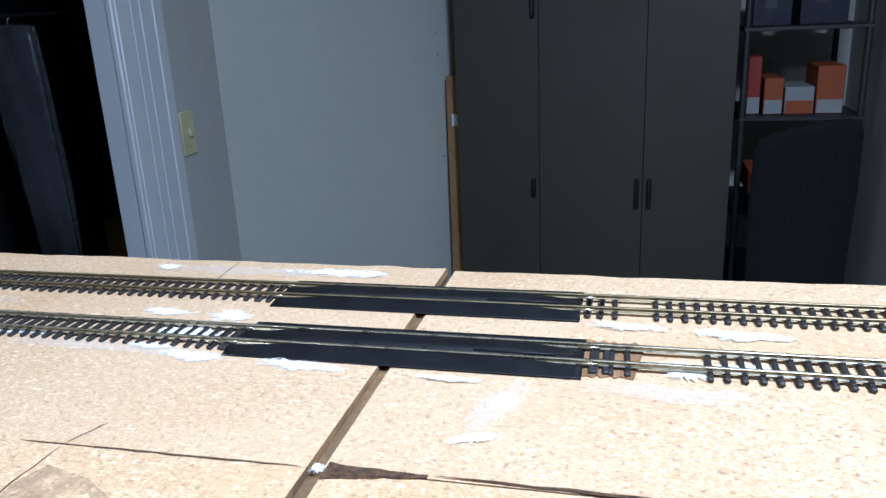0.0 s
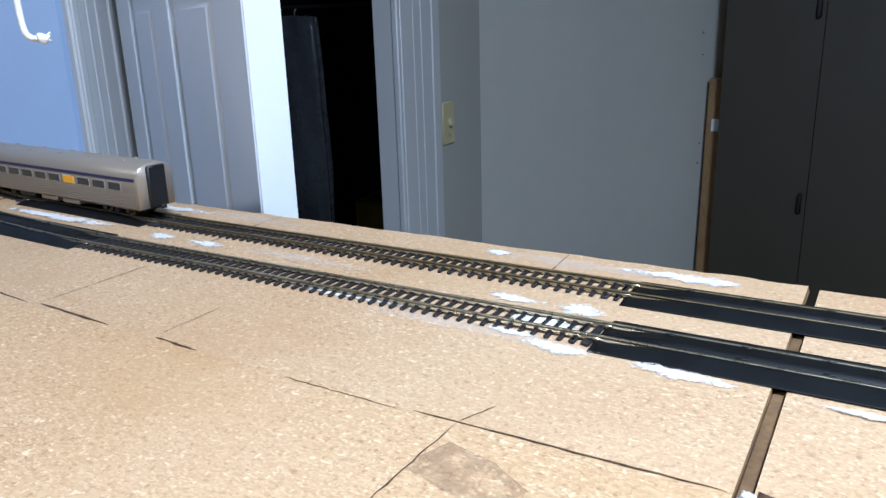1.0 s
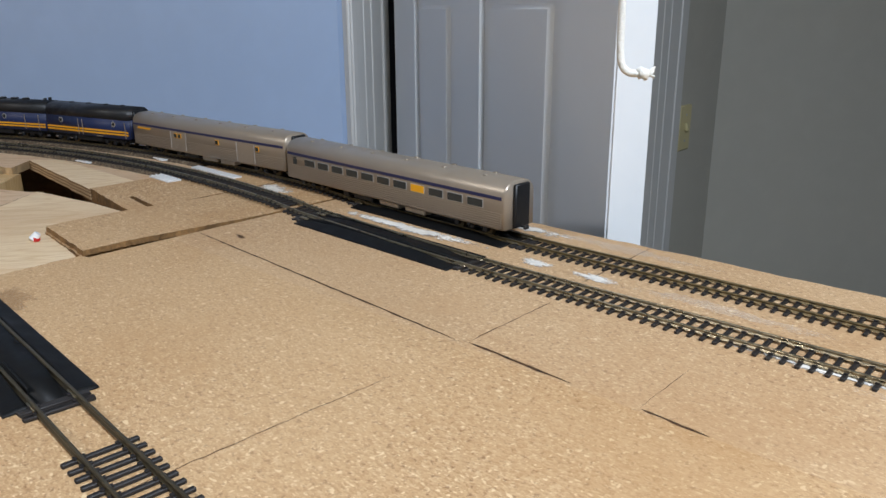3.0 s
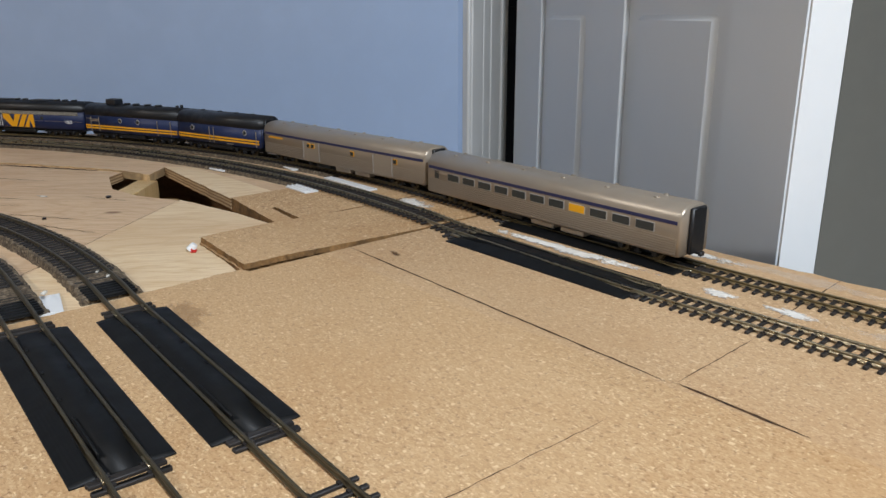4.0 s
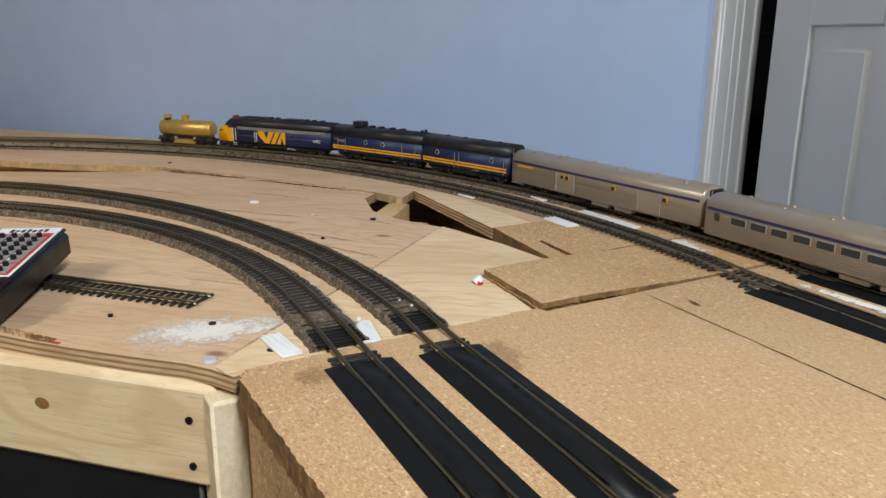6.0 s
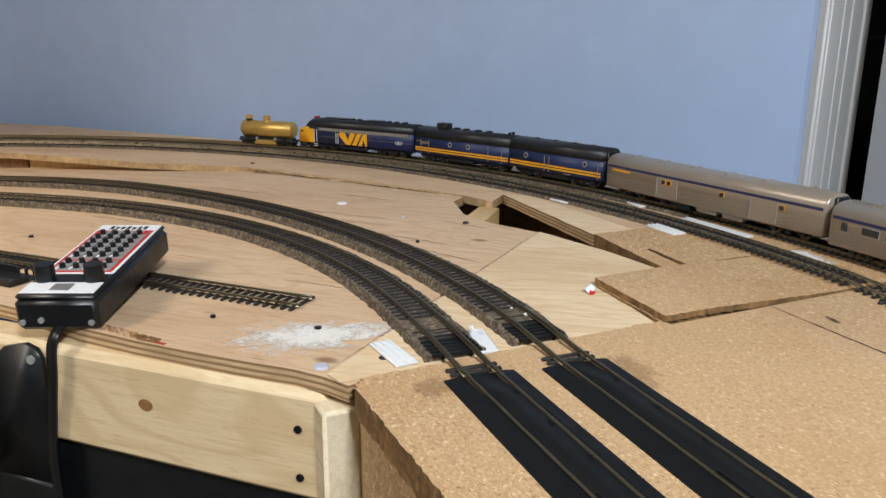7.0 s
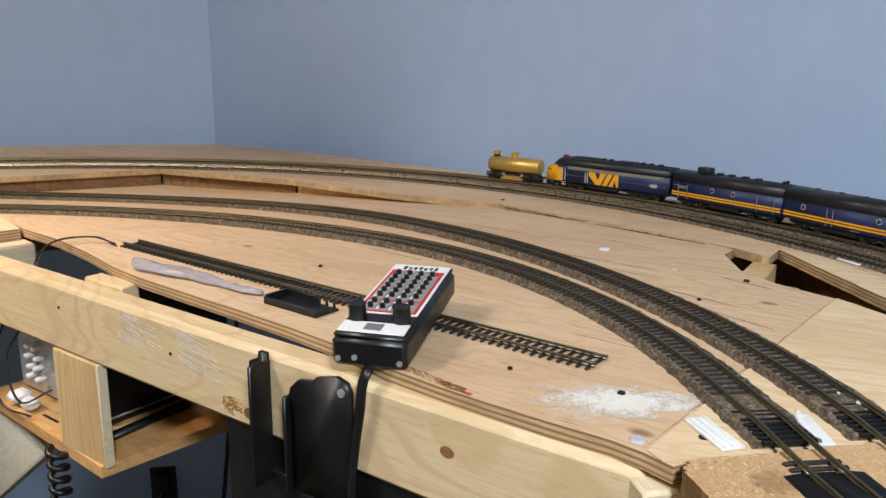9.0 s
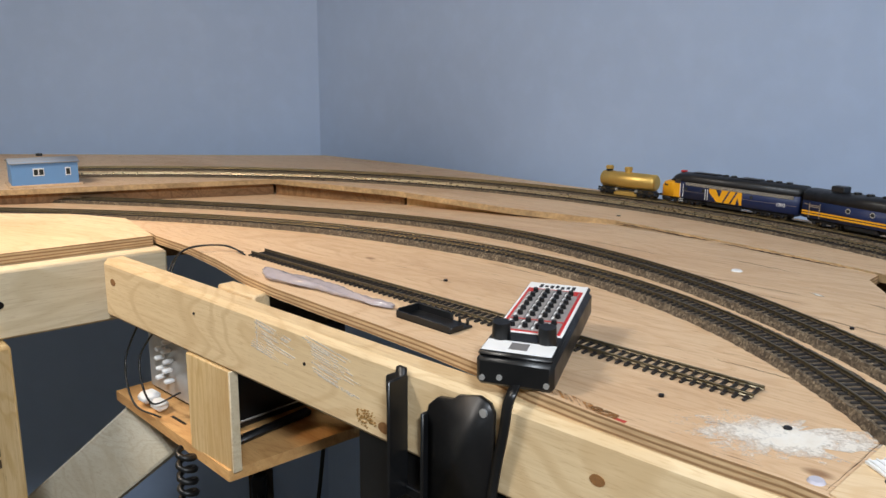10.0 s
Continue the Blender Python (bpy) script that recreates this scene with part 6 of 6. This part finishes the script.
def shed():
    t = thing("model_shed", pose(-1.708, -1.192, TOP + 0.002, 0, 0, 300) @ Matrix.Scale(0.88, 4), "small blue model shed with a grey roof on the plywood", "model shed")
    w, d, h = 0.120, 0.075, 0.046
    sky = painted("shed_blue", srgb(106, 150, 200), 0.6, 0, 0.05, 60)
    part("wall", B((-w / 2, -d / 2, 0), (w / 2, d / 2, h), 0.0005), sky, t)
    bm = bmesh.new()
    ys = [(-d / 2 - 0.004, h - 0.001), (0, h + 0.0055), (d / 2 + 0.004, h - 0.001)]
    a = [[bm.verts.new((x, y, z)) for y, z in ys] + [bm.verts.new((x, y, z - 0.002)) for y, z in ys[::-1]] for x in (-w / 2 - 0.003, w / 2 + 0.003)]
    for j in range(6):
        bm.faces.new((a[0][j], a[0][(j + 1) % 6], a[1][(j + 1) % 6], a[1][j]))
    bm.faces.new(a[0]), bm.faces.new(a[1][::-1])
    part("roof", bm, painted("shed_roof", srgb(150, 158, 170), 0.7), t, "low grey gabled roof")
    part("vent", B((-0.002, -0.006, h + 0.008), (0.010, 0.002, h + 0.013), 0.0005), BLACK, t)
    for x in (0.012,):
        f = part("window", B((x - 0.010, d / 2, 0.018), (x + 0.010, d / 2 + 0.001, 0.033)), STYRENE, t)
        for dx in (-0.0048, 0.0048):
            part("pane", B((x + dx - 0.0038, d / 2 + 0.001, 0.020), (x + dx + 0.0038, d / 2 + 0.0014, 0.031)), GLASS, f)
    f = part("window", B((-0.046, d / 2, 0.017), (-0.036, d / 2 + 0.001, 0.033)), STYRENE, t)
    part("pane", B((-0.0445, d / 2 + 0.001, 0.019), (-0.0375, d / 2 + 0.0014, 0.031)), GLASS, f)
    part("base", B((-w / 2 - 0.006, -d / 2 - 0.006, -0.003), (w / 2 + 0.006, d / 2 + 0.006, 0.001), 0.0005), PLY, t)


shed()

# ---- pull cord hanging from the ceiling ----
t = thing("pull_cord", pose(0, 0, 0), "white cotton pull cord with a frayed knotted end", "cord")
part("rope", tube([(-0.1954, -0.1236, 2.41 - 0.02 * i) for i in range(46)] + curve([(-0.1953, -0.1236, 1.488), (-0.1950, -0.1235, 1.4580), (-0.1941, -0.1232, 1.4492), (-0.1918, -0.1222, 1.4465), (-0.1888, -0.1210, 1.4462)], 6), 0.0013, 10), ROPE, t)
bm = bmesh.new()
bmesh.ops.create_icosphere(bm, subdivisions=2, radius=0.0021, matrix=Matrix.Translation((-0.1876, -0.1206, 1.4464)))
for v in bm.verts:
    v.co += v.normal * random.Random(round(v.co.x * 1e6)).uniform(-0.0005, 0.0007)
part("knot", bm, ROPE, t)
for i in range(11):
    r = random.Random(i)
    p = Vector((-0.1868, -0.1203, 1.4464))
    part("strand", tube([p, p + Vector((0.0026, 0.0011, r.uniform(-0.0018, 0.0020))) * r.uniform(0.7, 1.15)], 0.0004, 5), ROPE, t)


# ---- far side of the room: cabinet, plank, shelves, chair, hall ----
def cabinet():
    t = thing("storage_cabinet", pose(-0.31, 1.90, 0), "tall dark grey storage cabinet with three doors", "cabinet")
    part("body", B((0, 0.02, 0), (0.765, 0.50, 2.02), 0.003), CAB, t)
    for i, (a, b, hx) in enumerate(((0.0, 0.240, 0.224), (0.240, 0.532, 0.516), (0.532, 0.765, 0.550))):
        d = part("cabinet_door", B((a + 0.0007, 0.0, 0.06), (b - 0.0007, 0.018, 2.00), 0.0008), CAB, t)
        for z0, z1 in (((0.90, 0.985),) if i else ((0.93, 0.985), (1.435, 1.49))):
            part("handle", B((hx - 0.006, -0.014, z0 - 0.014), (hx + 0.006, 0.0, z1 - 0.014), 0.003), BLACK, d, "black bar handle")


cabinet()
t = thing("leaning_plank", pose(-0.332, 1.955, 0, -1.2, 0, 0), "narrow raw wooden plank leaning beside the cabinet", "plank")
part("board", B((-0.024, -0.010, 0), (0.022, 0.010, 1.262), 0.001), wood("darkened_plank", srgb(158, 126, 84), srgb(140, 106, 66), srgb(100, 70, 40), 0.0, 1.2, upright=True), t)
part("sticker", B((-0.010, -0.0115, 1.115), (0.010, -0.0100, 1.150)), STYRENE, t, "white paper sticker")


rnd = random.Random(9)
cols = [srgb(150, 74, 30), srgb(150, 150, 146), srgb(136, 42, 26), srgb(160, 134, 30), srgb(16, 19, 36), srgb(120, 66, 32)]
WIRE = painted("dull_shelf_wire", srgb(66, 66, 66), 0.5, 0.6, 0.1, 90)
def shelving():
    t = thing("wire_shelf", pose(0.485, 1.98, 0), "steel wire shelf crammed with boxes", "shelf")
    for x in (0.0, 0.30):
        for y in (0.0, 0.35):
            part("post", C((x, y, 0.95), (0, 0, 1), 0.009, 1.9, 12), WIRE, t)
    for z in (0.55, 0.85, 1.13, 1.37, 1.62):
        part("shelf_deck", B((-0.01, -0.01, z - 0.012), (0.31, 0.36, z), 0.002), WIRE, t)


shelving()
boxm = [painted("carton_print", c, 0.6, 0, 0.15, 30) for c in cols]
for i, (x, w, z, h, k) in enumerate(((0.50, 0.035, 1.1305, 0.16, 2), (0.545, 0.05, 1.1305, 0.10, 0), (0.60, 0.075, 1.1305, 0.075, 1), (0.68, 0.07, 1.1305, 0.13, 0), (0.555, 0.20, 0.8505, 0.05, 3), (0.52, 0.10, 0.8505 + 0.05, 0.07, 0), (0.49, 0.12, 0.5505, 0.14, 4), (0.62, 0.12, 0.5505, 0.09, 3), (0.50, 0.10, 1.3705, 0.13, 4), (0.62, 0.12, 1.3705, 0.16, 4), (0.50, 0.26, 1.6205, 0.12, 4))):
    t = thing("storage_box", pose(x, 2.02, z), "coloured cardboard box on the wire shelf", "box", "boxes on the shelf")
    part("carton", B((0, 0, 0), (w, 0.16, h), 0.002), boxm[k], t)
    if k == 4:
        part("print", B((w * 0.30, -0.0012, h * 0.35), (w * 0.60, 0, h * 0.55)), WIRE, t, "dull grey printed field")
    else:
        part("print", B((w * 0.04, -0.0012, h * 0.02), (w * 0.96, 0, h * (0.30 + 0.1 * (i % 3)))), boxm[1 if k in (0, 2) else 0], t, "pale lower half of the carton")


def chair():
    t = thing("office_chair", pose(0.615, 1.76, 0), "black upholstered office chair turned to the shelves", "office chair")
    cloth = painted("black_chair_cloth", srgb(7, 7, 8), 0.9, 0, 0.2, 200, 0.4)
    bm = bmesh.new()
    rows = []
    for z, w, y in ((0.52, 0.105, 0.0), (0.70, 0.120, 0.01), (0.95, 0.128, 0.0), (1.09, 0.125, -0.01), (1.128, 0.116, -0.015), (1.138, 0.09, -0.018)):
        rows.append([bm.verts.new((w * math.cos(a), y + 0.03 * math.sin(a), z + (0.02 * math.cos(a)))) for a in [2 * math.pi * j / 20 for j in range(20)]])
    for u, v in zip(rows, rows[1:]):
        for j in range(20):
            bm.faces.new((u[j], u[(j + 1) % 20], v[(j + 1) % 20], v[j]))
    bm.faces.new(rows[0]), bm.faces.new(rows[-1][::-1])
    part("backrest", bm, cloth, t)
    part("seat", B((-0.13, -0.02, 0.44), (0.13, 0.24, 0.51), 0.03), cloth, t)
    part("post", C((0, 0.1, 0.26), (0, 0, 1), 0.02, 0.36, 14), BLACK, t)
    for i in range(5):
        a = 2 * math.pi * i / 5
        part("leg", B((0, -0.015, 0.03), (0.22, 0.015, 0.06), 0.005, Matrix.Translation((0, 0.1, 0)) @ Matrix.Rotation(a, 4, "Z")), BLACK, t)


chair()
t = thing("garment_bag", pose(-1.69, 1.78, 0), "grey glossy garment bag hanging from a rail in the dark hall", "garment bag")
bm = bmesh.new()
rows = []
for z, w, sway in ((0.70, 0.075, 0.030), (0.95, 0.085, 0.022), (1.15, 0.092, 0.010), (1.30, 0.098, 0.004), (1.42, 0.098, 0.0), (1.462, 0.094, 0.0), (1.468, 0.040, 0.0)):
    rows.append([bm.verts.new((sway + w * max(-0.9, min(0.9, 1.3 * math.cos(a))) + 0.006 * math.sin(5 * a + 4 * z), 0.022 * math.sin(a) + 0.005 * math.sin(7 * a + 9 * z), z)) for a in [2 * math.pi * j / 32 for j in range(32)]])
for u, v in zip(rows, rows[1:]):
    for j in range(32):
        bm.faces.new((u[j], u[(j + 1) % 32], v[(j + 1) % 32], v[j]))
bm.faces.new(rows[0]), bm.faces.new(rows[-1][::-1])
part("bag", bm, painted("grey_plastic_film", srgb(92, 94, 98), 0.28, 0, 0.25, 24, 0.6), t)
part("hook", tube([(0, 0, 1.462), (0, 0, 1.480), (0.008, 0, 1.490)], 0.002, 6), STEEL, t)
tagged(obj("clothes_rail", C((-1.66, 1.78, 1.495), (1, 0, 0), 0.006, 1.7, 10), WIRE), "thin metal clothes rail across the dark hall", "clothes rail")
tagged(obj("yellow_crate", B((-1.62, 1.95, 0.0), (-1.42, 2.2, 0.80), 0.01), boxm[3]), "yellow crate in the dark hall", "crate")

# ---- ceiling fixtures that give the light ----
LAMP_WHITE = Mat("lamp_diffuser", 0.5)
LAMP_WHITE.b.inputs["Emission Color"].default_value = (0.95, 0.98, 1.0, 1)
LAMP_WHITE.b.inputs["Emission Strength"].default_value = 4.0
for x, y in ((0.60, -0.38), (-0.78, -1.56)):
    t = thing("ceiling_lamp", pose(x, y, 2.42), "round white ceiling lamp", "ceiling lamp", "ceiling lamps")
    part("base", C((0, 0, -0.012), (0, 0, 1), 0.19, 0.024, 40), CEIL, t)
    part("diffuser", C((0, 0, -0.040), (0, 0, 1), 0.15, 0.03, 40, 0.18), LAMP_WHITE.m, t)
# warm work lamp hung over the side benchwork
t = thing("pendant_lamp", pose(-1.24, -1.20, 1.98), "small warm pendant work lamp with a dark metal shade", "pendant lamp")
bm = bmesh.new()
rows = [[bm.verts.new((r * math.cos(2 * math.pi * j / 24), r * math.sin(2 * math.pi * j / 24), z)) for j in range(24)] for r, z in ((0.066, -0.03), (0.056, 0.02), (0.030, 0.06), (0.012, 0.075), (0.009, 0.075), (0.027, 0.058), (0.053, 0.018), (0.063, -0.03))]
for u, v in zip(rows, rows[1:] + rows[:1]):
    for j in range(24):
        bm.faces.new((u[j], u[(j + 1) % 24], v[(j + 1) % 24], v[j]))
part("shade", bm, BLACK, t)
part("bulb", C((0, 0, 0.030), (0, 0, 1), 0.024, 0.04, 20, 0.016), LAMP_WHITE.m, t)
part("cord", tube([(0, 0, 0.07), (0, 0, 0.25), (0, 0, 0.4405)], 0.003, 6), BLACK, t)
